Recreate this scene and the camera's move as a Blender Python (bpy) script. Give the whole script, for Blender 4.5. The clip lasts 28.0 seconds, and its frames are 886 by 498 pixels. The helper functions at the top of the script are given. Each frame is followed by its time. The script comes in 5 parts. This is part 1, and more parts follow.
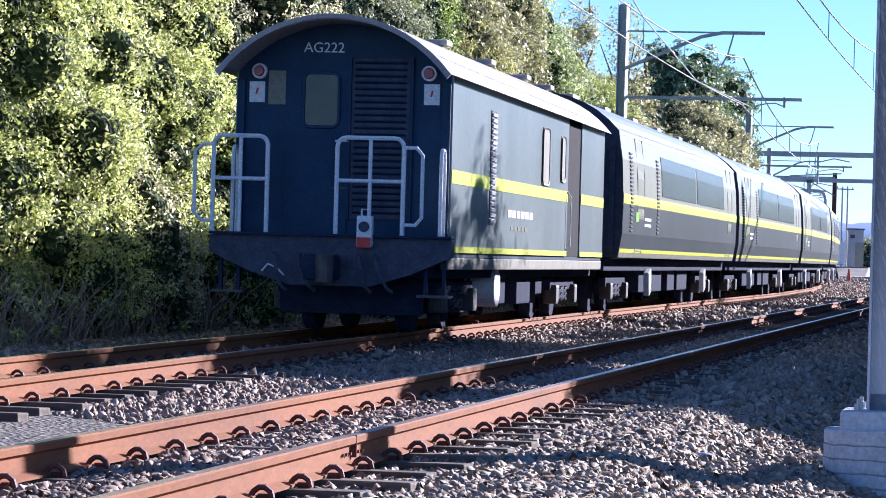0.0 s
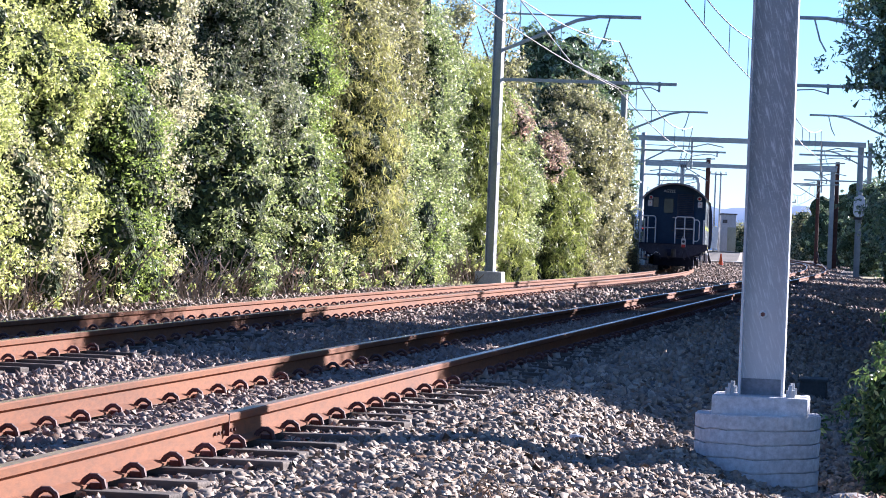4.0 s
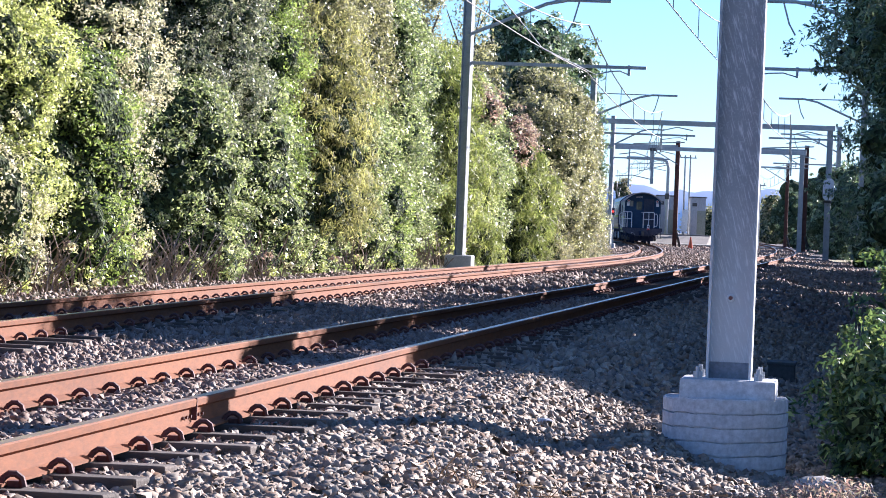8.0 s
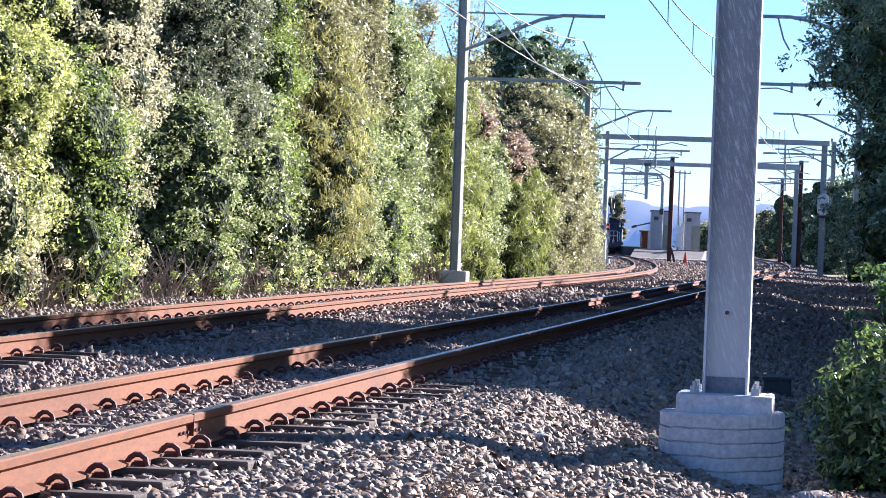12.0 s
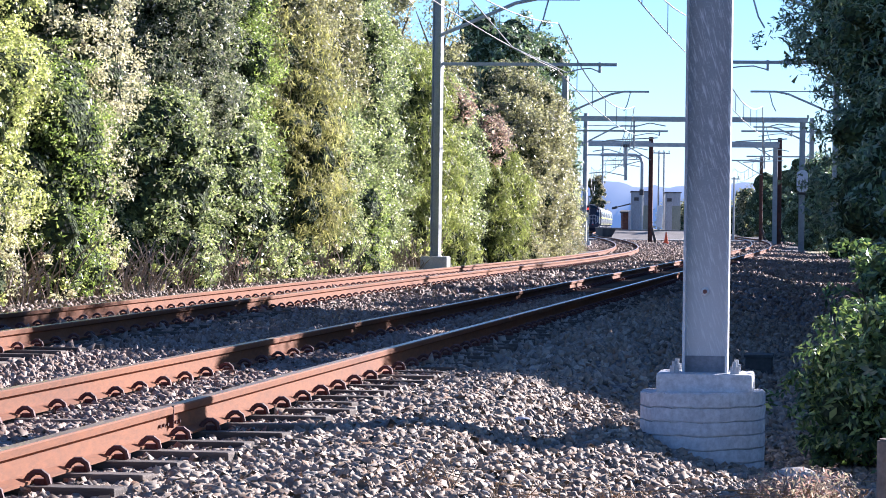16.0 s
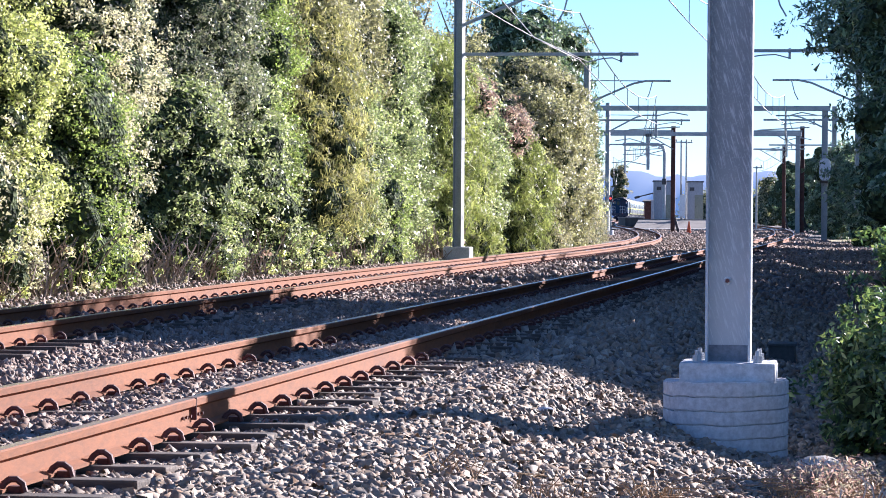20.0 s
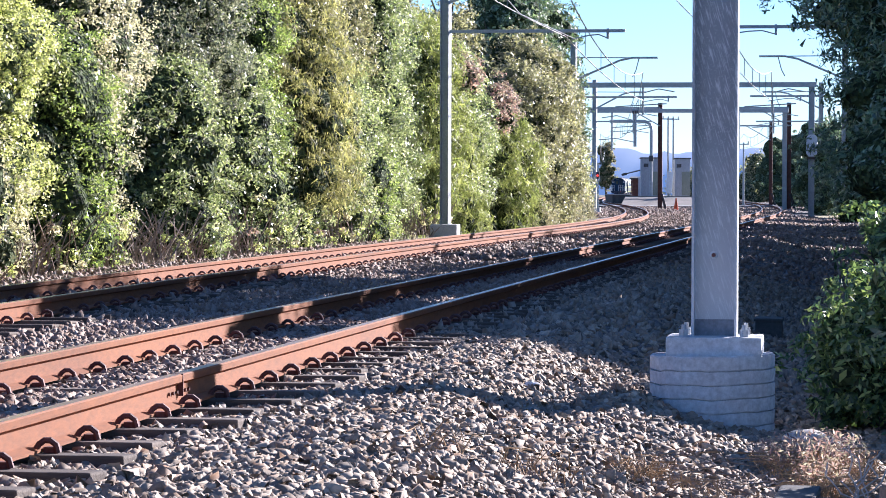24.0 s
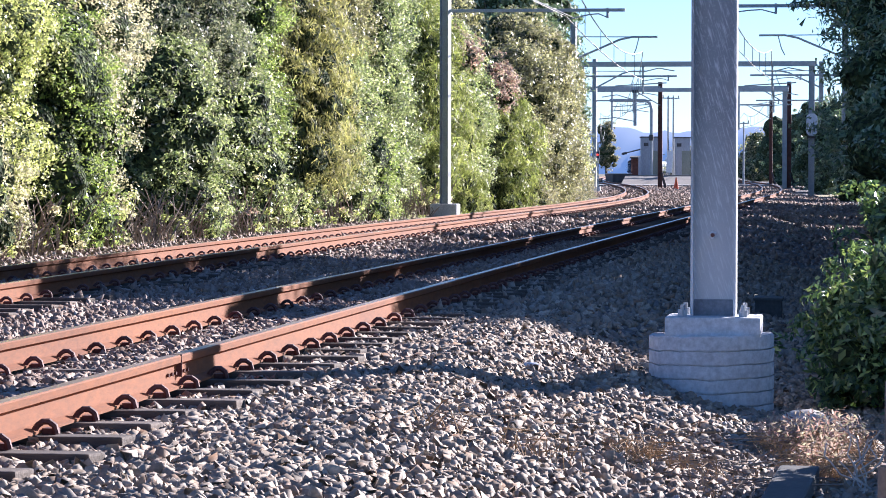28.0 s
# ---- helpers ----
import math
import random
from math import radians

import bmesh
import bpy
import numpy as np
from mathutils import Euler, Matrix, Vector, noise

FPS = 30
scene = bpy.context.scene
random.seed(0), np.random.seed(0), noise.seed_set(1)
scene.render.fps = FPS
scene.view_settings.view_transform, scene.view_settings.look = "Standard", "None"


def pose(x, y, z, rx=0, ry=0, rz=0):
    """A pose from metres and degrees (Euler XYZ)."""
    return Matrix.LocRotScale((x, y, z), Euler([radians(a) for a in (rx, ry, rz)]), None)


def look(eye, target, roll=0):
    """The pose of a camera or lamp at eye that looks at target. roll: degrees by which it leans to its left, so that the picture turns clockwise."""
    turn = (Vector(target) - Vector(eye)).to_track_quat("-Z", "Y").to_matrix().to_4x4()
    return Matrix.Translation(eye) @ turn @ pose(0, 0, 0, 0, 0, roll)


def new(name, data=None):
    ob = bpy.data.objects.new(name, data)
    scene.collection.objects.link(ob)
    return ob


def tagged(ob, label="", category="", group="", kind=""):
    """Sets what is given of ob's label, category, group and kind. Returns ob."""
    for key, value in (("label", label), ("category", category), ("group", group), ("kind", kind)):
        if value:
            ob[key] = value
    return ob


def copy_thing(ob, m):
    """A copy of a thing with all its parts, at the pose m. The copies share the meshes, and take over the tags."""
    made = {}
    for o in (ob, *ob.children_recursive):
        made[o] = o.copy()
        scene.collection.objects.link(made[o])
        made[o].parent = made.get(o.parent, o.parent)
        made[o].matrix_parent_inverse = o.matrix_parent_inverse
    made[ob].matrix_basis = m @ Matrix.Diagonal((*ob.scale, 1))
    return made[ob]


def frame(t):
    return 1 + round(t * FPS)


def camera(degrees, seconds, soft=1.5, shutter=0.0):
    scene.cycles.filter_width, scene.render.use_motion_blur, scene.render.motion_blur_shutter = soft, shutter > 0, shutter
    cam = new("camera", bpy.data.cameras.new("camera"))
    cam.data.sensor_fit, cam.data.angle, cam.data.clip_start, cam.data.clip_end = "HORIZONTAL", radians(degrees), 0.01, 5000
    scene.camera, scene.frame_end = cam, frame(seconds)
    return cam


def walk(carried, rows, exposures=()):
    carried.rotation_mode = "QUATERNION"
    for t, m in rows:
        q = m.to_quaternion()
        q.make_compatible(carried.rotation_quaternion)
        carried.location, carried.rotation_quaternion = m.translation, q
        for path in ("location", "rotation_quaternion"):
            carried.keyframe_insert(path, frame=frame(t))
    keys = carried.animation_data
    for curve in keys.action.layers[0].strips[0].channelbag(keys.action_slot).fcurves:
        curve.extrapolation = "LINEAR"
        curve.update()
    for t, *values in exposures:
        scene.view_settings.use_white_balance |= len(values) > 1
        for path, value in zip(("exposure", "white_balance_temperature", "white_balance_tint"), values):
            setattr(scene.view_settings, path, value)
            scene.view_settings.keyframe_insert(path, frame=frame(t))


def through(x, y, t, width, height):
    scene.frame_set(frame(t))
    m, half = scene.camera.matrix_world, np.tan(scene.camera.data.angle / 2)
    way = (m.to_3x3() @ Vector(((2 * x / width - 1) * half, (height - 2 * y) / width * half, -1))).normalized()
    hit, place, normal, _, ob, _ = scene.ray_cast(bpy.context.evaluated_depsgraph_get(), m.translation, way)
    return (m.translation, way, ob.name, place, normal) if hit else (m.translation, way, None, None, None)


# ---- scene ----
cam = camera(17.06, 28.0, soft=0.95)
PATH = [
    (0, -0.027, -0.007, 1.047, 90.103, -1.555, 11.092),
    (0.5, -0.028, -0.005, 1.046, 90.093, -1.585, 10.473),
    (1, -0.030, -0.006, 1.048, 90.018, -1.733, 9.855),
    (1.5, -0.031, -0.009, 1.047, 89.966, -1.838, 9.418),
    (2, -0.039, -0.009, 1.047, 89.962, -2.034, 9.114),
    (2.5, -0.045, -0.007, 1.049, 89.994, -2.176, 8.917),
    (3, -0.042, -0.007, 1.045, 89.980, -2.274, 8.820),
    (3.5, -0.037, -0.007, 1.045, 89.885, -2.281, 8.723),
    (5.5, -0.029, -0.005, 1.046, 89.722, -2.361, 8.391),
    (6, -0.027, -0.012, 1.049, 89.659, -2.366, 8.220),
    (6.5, -0.027, -0.010, 1.047, 89.557, -2.328, 8.078),
    (7, -0.025, -0.006, 1.045, 89.483, -2.319, 8.007),
    (7.5, -0.023, -0.010, 1.046, 89.462, -2.289, 8.006),
    (8, -0.022, -0.005, 1.048, 89.509, -2.248, 8.064),
    (8.5, -0.026, -0.006, 1.049, 89.579, -2.257, 8.115),
    (9, -0.024, -0.010, 1.046, 89.652, -2.269, 8.127),
    (9.5, -0.024, -0.011, 1.047, 89.695, -2.348, 8.105),
    (10, -0.023, -0.010, 1.048, 89.747, -2.396, 8.091),
    (10.5, -0.025, -0.007, 1.046, 89.794, -2.446, 8.114),
    (11, -0.029, -0.009, 1.045, 89.810, -2.446, 8.124),
    (11.5, -0.030, -0.007, 1.046, 89.821, -2.332, 8.072),
    (12, -0.033, -0.008, 1.045, 89.818, -2.137, 7.957),
    (12.5, -0.032, -0.005, 1.034, 89.761, -1.887, 7.804),
    (13, -0.033, -0.004, 1.029, 89.675, -1.650, 7.634),
    (13.5, -0.025, -0.007, 1.031, 89.550, -1.390, 7.498),
    (15.5, 0.002, -0.002, 1.045, 89.516, -0.770, 7.458),
    (16, -0.004, -0.006, 1.045, 89.552, -0.726, 7.591),
    (16.5, -0.008, -0.002, 1.044, 89.546, -0.755, 7.669),
    (17, -0.010, -0.003, 1.043, 89.506, -0.746, 7.692),
    (17.5, -0.009, -0.003, 1.043, 89.469, -0.694, 7.693),
    (18, -0.004, -0.002, 1.041, 89.415, -0.622, 7.690),
    (18.5, -0.000, -0.004, 1.043, 89.374, -0.542, 7.745),
    (19, -0.002, -0.005, 1.043, 89.349, -0.476, 7.863),
    (19.5, -0.004, -0.002, 1.046, 89.344, -0.465, 7.965),
    (20, 0.000, 0.000, 1.045, 89.364, -0.400, 8.030),
    (20.5, 0.004, 0.001, 1.040, 89.346, -0.221, 8.034),
    (21, 0.007, 0.001, 1.033, 89.276, -0.110, 7.977),
    (21.5, 0.013, 0.000, 1.033, 89.168, -0.010, 7.892),
    (23.5, 0.010, 0.001, 1.029, 89.087, -0.045, 7.737),
    (24, 0.008, 0.002, 1.030, 88.938, -0.156, 7.784),
    (24.5, 0.003, 0.003, 1.026, 88.710, -0.229, 7.816),
    (25, 0.001, 0.002, 1.025, 88.473, -0.302, 7.847),
    (25.5, -0.002, 0.002, 1.030, 88.334, -0.325, 7.852),
    (26, -0.003, 0.002, 1.030, 88.368, -0.319, 7.866),
    (26.5, 0.006, 0.001, 1.034, 88.498, -0.199, 7.916),
    (27, 0.008, 0.000, 1.036, 88.620, -0.265, 7.915),
    (27.5, 0.010, 0.000, 1.037, 88.726, -0.119, 7.886),
    (28, 0.015, 0.008, 1.036, 88.537, -0.100, 7.787),
]

walk(cam, [(t, pose(*r)) for t, *r in PATH], exposures=[(0, 1.57, 5250, 20), (2, 1.62, 5430, 19), (6, 1.64, 5500, 18), (28, 1.64, 5500, 18)])

# ---- light ----
SUN_AZ, SUN_EL = radians(33), radians(20.5)   # to the right of the track's direction (+y), above the horizon
SUN_DIR = Vector((math.sin(SUN_AZ) * math.cos(SUN_EL), math.cos(SUN_AZ) * math.cos(SUN_EL), math.sin(SUN_EL)))
world = bpy.data.worlds.new("sky")
scene.world = world
world.use_nodes = True
wn = world.node_tree
sky = wn.nodes.new("ShaderNodeTexSky")
sky.sky_type, sky.sun_disc = "NISHITA", False
sky.sun_elevation, sky.sun_rotation = SUN_EL, SUN_AZ
sky.altitude, sky.air_density, sky.dust_density, sky.ozone_density = 1500, 1.0, 0.05, 5.0
wn.links.new(sky.outputs[0], wn.nodes["Background"].inputs[0])
wn.nodes["Background"].inputs[1].default_value = 0.053
sun = new("sun", bpy.data.lights.new("sun", "SUN"))
sun.data.energy, sun.data.angle, sun.data.color = 5.0, radians(0.5), (1.0, 0.87, 0.72)
sun.matrix_world = look(SUN_DIR * 50, (0, 0, 0))

# ---- materials ----


def node_mat(name):
    m = bpy.data.materials.new(name)
    m.use_nodes = True
    nt = m.node_tree
    return m, nt, nt.nodes["Principled BSDF"]


def ramp_node(nt, src, stops):
    r = nt.nodes.new("ShaderNodeValToRGB")
    while len(r.color_ramp.elements) < len(stops):
        r.color_ramp.elements.new(0.5)
    for e, (p, c) in zip(r.color_ramp.elements, stops):
        e.position, e.color = p, (*c, 1)
    nt.links.new(src, r.inputs[0])
    return r


def noise_node(nt, scale, detail=4, rough=0.6, stretch=None):
    n = nt.nodes.new("ShaderNodeTexNoise")
    n.inputs["Scale"].default_value, n.inputs["Detail"].default_value, n.inputs["Roughness"].default_value = scale, detail, rough
    co = nt.nodes.new("ShaderNodeTexCoord")
    if stretch:
        mp = nt.nodes.new("ShaderNodeMapping")
        mp.inputs["Scale"].default_value = stretch
        nt.links.new(co.outputs["Object"], mp.inputs[0])
        nt.links.new(mp.outputs[0], n.inputs["Vector"])
    else:
        nt.links.new(co.outputs["Object"], n.inputs["Vector"])
    return n


def mix_node(nt, fac, a, b, mode="MIX"):
    x = nt.nodes.new("ShaderNodeMixRGB")
    x.blend_type = mode
    for i, v in ((0, fac), (1, a), (2, b)):
        if isinstance(v, (int, float)):
            x.inputs[i].default_value = v
        elif isinstance(v, tuple):
            x.inputs[i].default_value = (*v, 1)
        else:
            nt.links.new(v, x.inputs[i])
    return x.outputs[0]


def bump_node(nt, bsdf, height, strength=0.3, dist=0.01):
    b = nt.nodes.new("ShaderNodeBump")
    b.inputs["Strength"].default_value, b.inputs["Distance"].default_value = strength, dist
    nt.links.new(height, b.inputs["Height"])
    nt.links.new(b.outputs[0], bsdf.inputs["Normal"])


def surface(name, c1, c2, rough=0.6, metal=0.0, scale=8.0, fine=60.0, stretch=None, bump=0.15, dist=0.005, vary=0.0, spots=None):
    """Two-scale worn surface: broad stains between c1 and c2, fine grain, relief; vary: from object to object."""
    m, nt, b = node_mat(name)
    n1, n2 = noise_node(nt, scale, 5, 0.6, stretch), noise_node(nt, fine, 3, 0.7, stretch)
    col = ramp_node(nt, n1.outputs[0], [(0.35, c1), (0.68, c2)]).outputs[0]
    g = ramp_node(nt, n2.outputs[0], [(0.3, (0.72, 0.72, 0.72)), (0.7, (1.15, 1.15, 1.15))]).outputs[0]
    col = mix_node(nt, 1.0, col, g, "MULTIPLY")
    if spots:
        n3 = noise_node(nt, spots[1], 6, 0.75)
        mask = ramp_node(nt, n3.outputs[0], [(spots[2], (0, 0, 0)), (spots[2] + 0.08, (1, 1, 1))]).outputs[0]
        col = mix_node(nt, mask, col, spots[0])
    if vary:
        oi = nt.nodes.new("ShaderNodeObjectInfo")
        v = ramp_node(nt, oi.outputs["Random"], [(0, (1 - vary,) * 3), (1, (1 + vary,) * 3)]).outputs[0]
        col = mix_node(nt, 1.0, col, v, "MULTIPLY")
    nt.links.new(col, b.inputs["Base Color"])
    b.inputs["Roughness"].default_value, b.inputs["Metallic"].default_value = rough, metal
    bump_node(nt, b, n2.outputs[0], bump, dist)
    return m


def leaf_mat(name, colours, gloss=0.5, through=0.5):
    """Leaves: colour from leaf to leaf, broad drifts over the plant, light that passes through the blade."""
    m, nt, b = node_mat(name)
    geo = nt.nodes.new("ShaderNodeNewGeometry")
    k = len(colours) - 1
    col = ramp_node(nt, geo.outputs["Random Per Island"], [(i / k, c) for i, c in enumerate(colours)]).outputs[0]
    wn2 = nt.nodes.new("ShaderNodeTexWhiteNoise")
    wn2.noise_dimensions = "1D"
    nt.links.new(geo.outputs["Random Per Island"], wn2.inputs["W"])
    # Random gain from leaf to leaf paints in sparkle and dark gaps.
    sparkle_gain = ramp_node(nt, wn2.outputs["Value"], [(0.0, (0.5, 0.52, 0.56)), (0.5, (0.9, 0.9, 0.9)), (0.85, (1.2, 1.2, 1.2)), (1.0, (1.75, 1.75, 1.8))]).outputs[0]
    col = mix_node(nt, 1.0, col, sparkle_gain, "MULTIPLY")
    n = noise_node(nt, 0.9, 3)
    col = mix_node(nt, 1.0, col, ramp_node(nt, n.outputs[0], [(0.3, (0.92, 0.87, 0.9)), (0.7, (1.44, 1.32, 1.38))]).outputs[0], "MULTIPLY")
    nt.links.new(col, b.inputs["Base Color"])
    b.inputs["Roughness"].default_value = gloss
    b.inputs["Specular IOR Level"].default_value = 0.9
    tr = nt.nodes.new("ShaderNodeBsdfTranslucent")
    nt.links.new(mix_node(nt, 1.0, col, (1.25, 1.3, 0.95), "MULTIPLY"), tr.inputs[0])
    mx = nt.nodes.new("ShaderNodeMixShader")
    mx.inputs[0].default_value = through
    nt.links.new(b.outputs[0], mx.inputs[1])
    nt.links.new(tr.outputs[0], mx.inputs[2])
    nt.links.new(mx.outputs[0], nt.nodes["Material Output"].inputs[0])
    return m


def stone_mat(name, colours):
    m, nt, b = node_mat(name)
    geo = nt.nodes.new("ShaderNodeNewGeometry")
    k = len(colours) - 1
    col = ramp_node(nt, geo.outputs["Random Per Island"], [(i / k, c) for i, c in enumerate(colours)]).outputs[0]
    n = noise_node(nt, 35, 4, 0.7)
    col = mix_node(nt, 1.0, col, ramp_node(nt, n.outputs[0], [(0.3, (0.7, 0.68, 0.66)), (0.7, (1.2, 1.2, 1.2))]).outputs[0], "MULTIPLY")
    nt.links.new(col, b.inputs["Base Color"])
    b.inputs["Roughness"].default_value = 0.75
    bump_node(nt, b, n.outputs[0], 0.3, 0.004)
    return m


def ballast_mat():
    """Ground between the stones: broken rock in cells, rustier between the rails."""
    m, nt, b = node_mat("ballast_ground")
    v = nt.nodes.new("ShaderNodeTexVoronoi")
    v.inputs["Scale"].default_value = 26
    co = nt.nodes.new("ShaderNodeTexCoord")
    nt.links.new(co.outputs["Object"], v.inputs["Vector"])
    r = ramp_node(nt, v.outputs["Color"], [(0.0, (0.05, 0.045, 0.042)), (0.5, (0.13, 0.118, 0.11)), (1.0, (0.25, 0.225, 0.21))])
    n = noise_node(nt, 0.8, 4)
    col = mix_node(nt, ramp_node(nt, n.outputs[0], [(0.4, (0, 0, 0)), (0.7, (0.5, 0.5, 0.5))]).outputs[0], r.outputs[0], (0.16, 0.1, 0.07))
    nt.links.new(col, b.inputs["Base Color"])
    b.inputs["Roughness"].default_value = 0.9
    bump_node(nt, b, v.outputs["Distance"], 0.8, 0.04)
    return m


M_BALLAST = ballast_mat()
M_EARTH = surface("earth_grass", (0.10, 0.085, 0.05), (0.17, 0.15, 0.08), 0.95, scale=0.8, fine=14, bump=0.6, dist=0.03)
M_DRYGRASS = surface("dry_grass", (0.30, 0.24, 0.11), (0.42, 0.36, 0.2), 0.95, scale=0.5, fine=9, bump=0.5, dist=0.03)
M_ROAD = surface("road_surface", (0.36, 0.35, 0.33), (0.45, 0.43, 0.41), 0.9, scale=0.7, fine=20)
M_GRAVEL = surface("packed_gravel", (0.21, 0.19, 0.17), (0.28, 0.255, 0.23), 0.9, scale=0.6, fine=9, bump=0.3, dist=0.02)
M_STONE = stone_mat("ballast_stone", [(0.138, 0.112, 0.088), (0.278, 0.216, 0.164), (0.373, 0.3, 0.226), (0.278, 0.182, 0.12), (0.519, 0.428, 0.331), (0.216, 0.19, 0.164), (0.419, 0.342, 0.265)])
M_STONE_RUST = stone_mat("rusty_stone", [(0.140, 0.097, 0.075), (0.297, 0.206, 0.153), (0.367, 0.289, 0.236), (0.209, 0.131, 0.092), (0.437, 0.376, 0.328)])
M_LOOSE = surface("loose_stone", (0.24, 0.225, 0.215), (0.40, 0.38, 0.365), 0.75, scale=20, fine=90, bump=0.3, vary=0.4)
M_RUST = surface("rail_rust", (0.185, 0.054, 0.010), (0.27, 0.086, 0.017), 0.85, scale=1.5, fine=40, stretch=(1, 0.25, 1), bump=0.25, spots=((0.2, 0.078, 0.028), 3, 0.6))
M_RAILTOP = surface("rail_head_worn", (0.38, 0.25, 0.15), (0.48, 0.35, 0.24), 0.28, 0.35, scale=3, fine=50, stretch=(1, 0.1, 1), bump=0.05)
M_CLIP = surface("clip_rust", (0.095, 0.036, 0.032), (0.185, 0.07, 0.058), 0.65, 0.1, scale=30, fine=90, vary=0.25)
M_SLEEPER = surface("sleeper_timber", (0.08, 0.062, 0.05), (0.17, 0.135, 0.108), 0.85, scale=6, fine=45, stretch=(0.15, 1, 1), bump=0.6, dist=0.01, vary=0.3)
M_CONCRETE = surface("concrete", (0.56, 0.56, 0.58), (0.68, 0.68, 0.69), 0.85, scale=4, fine=26, bump=0.25, spots=((0.76, 0.76, 0.76), 5, 0.62))
M_GALV = surface("galvanised_steel", (0.36, 0.385, 0.42), (0.5, 0.525, 0.56), 0.42, 0.35, scale=9, fine=110, stretch=(1, 1, 0.22), bump=0.1, spots=((0.72, 0.74, 0.77), 48, 0.6))


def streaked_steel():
    """Galvanised web: slanting pale streaks and spangle over blue-grey that pales towards the foot."""
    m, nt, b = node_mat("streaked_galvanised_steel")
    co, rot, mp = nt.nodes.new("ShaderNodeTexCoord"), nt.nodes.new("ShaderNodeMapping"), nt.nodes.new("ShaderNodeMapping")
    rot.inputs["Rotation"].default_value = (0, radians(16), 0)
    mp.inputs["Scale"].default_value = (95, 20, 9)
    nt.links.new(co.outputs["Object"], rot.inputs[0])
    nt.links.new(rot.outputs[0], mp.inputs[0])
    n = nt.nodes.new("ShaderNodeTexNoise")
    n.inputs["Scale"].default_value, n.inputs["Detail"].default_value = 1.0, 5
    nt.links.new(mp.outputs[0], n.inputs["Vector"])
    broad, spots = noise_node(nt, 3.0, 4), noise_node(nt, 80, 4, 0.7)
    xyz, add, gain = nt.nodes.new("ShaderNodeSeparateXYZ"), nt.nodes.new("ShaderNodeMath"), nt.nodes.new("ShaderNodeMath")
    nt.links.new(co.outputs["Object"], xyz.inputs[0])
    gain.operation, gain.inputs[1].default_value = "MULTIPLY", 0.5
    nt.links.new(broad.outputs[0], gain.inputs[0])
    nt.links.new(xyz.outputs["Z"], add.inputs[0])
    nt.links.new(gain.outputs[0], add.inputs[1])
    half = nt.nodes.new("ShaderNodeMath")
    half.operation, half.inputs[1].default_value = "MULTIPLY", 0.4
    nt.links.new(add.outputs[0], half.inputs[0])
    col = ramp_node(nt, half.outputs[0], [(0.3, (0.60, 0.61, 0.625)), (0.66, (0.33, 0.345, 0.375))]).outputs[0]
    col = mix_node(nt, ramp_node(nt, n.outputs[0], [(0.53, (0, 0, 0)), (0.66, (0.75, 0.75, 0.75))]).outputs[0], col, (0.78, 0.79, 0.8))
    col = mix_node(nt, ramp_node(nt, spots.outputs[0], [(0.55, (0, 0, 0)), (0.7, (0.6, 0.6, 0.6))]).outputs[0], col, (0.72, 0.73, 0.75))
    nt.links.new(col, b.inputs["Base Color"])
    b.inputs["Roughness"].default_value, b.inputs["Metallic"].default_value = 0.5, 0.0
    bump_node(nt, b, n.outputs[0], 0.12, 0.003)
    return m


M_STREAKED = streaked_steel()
M_FOOTPAINT = surface("foot_paint", (0.2, 0.215, 0.25), (0.27, 0.285, 0.32), 0.7, scale=6, fine=40)
M_GREYSTEEL = surface("painted_grey_steel", (0.4, 0.43, 0.44), (0.5, 0.53, 0.53), 0.6, 0.05, scale=4, fine=30)
M_BROWNSTEEL = surface("rusty_brown_steel", (0.10, 0.04, 0.03), (0.17, 0.07, 0.05), 0.75, 0.1, scale=5, fine=40)
M_WIRE = surface("copper_wire", (0.2, 0.2, 0.19), (0.3, 0.29, 0.27), 0.38, 0.8, scale=5, fine=30)
M_BARK = surface("bark", (0.10, 0.075, 0.055), (0.2, 0.16, 0.12), 0.9, scale=5, fine=40, stretch=(1, 1, 0.2), bump=0.7, dist=0.02)
M_TWIG = surface("dry_twig", (0.212, 0.158, 0.122), (0.343, 0.277, 0.228), 0.9, scale=3, fine=30, vary=0.2)
M_DEADGRASS = surface("dead_grass", (0.32, 0.2, 0.1), (0.46, 0.33, 0.19), 0.9, scale=3, fine=30)
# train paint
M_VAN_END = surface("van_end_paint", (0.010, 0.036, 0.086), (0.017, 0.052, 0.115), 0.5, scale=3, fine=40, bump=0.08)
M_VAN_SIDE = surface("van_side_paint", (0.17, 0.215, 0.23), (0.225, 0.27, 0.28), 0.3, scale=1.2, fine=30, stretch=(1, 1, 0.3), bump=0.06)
M_CAR_UPPER = surface("carriage_grey", (0.265, 0.275, 0.215), (0.325, 0.33, 0.262), 0.3, scale=1, fine=30, stretch=(1, 1, 0.3), bump=0.05)
M_CAR_LOWER = surface("carriage_dark_grey", (0.065, 0.08, 0.092), (0.09, 0.105, 0.118), 0.3, scale=1, fine=30, bump=0.05)
M_YELLOW = surface("yellow_stripe", (0.50, 0.58, 0.015), (0.58, 0.66, 0.025), 0.45, scale=2, fine=30, bump=0.04)
M_ROOF = surface("roof_paint", (0.30, 0.275, 0.275), (0.42, 0.39, 0.39), 0.7, scale=1.5, fine=25, stretch=(1, 0.3, 1), bump=0.1)
M_UNDER = surface("underframe_black", (0.022, 0.030, 0.062), (0.036, 0.046, 0.088), 0.85, scale=5, fine=40)
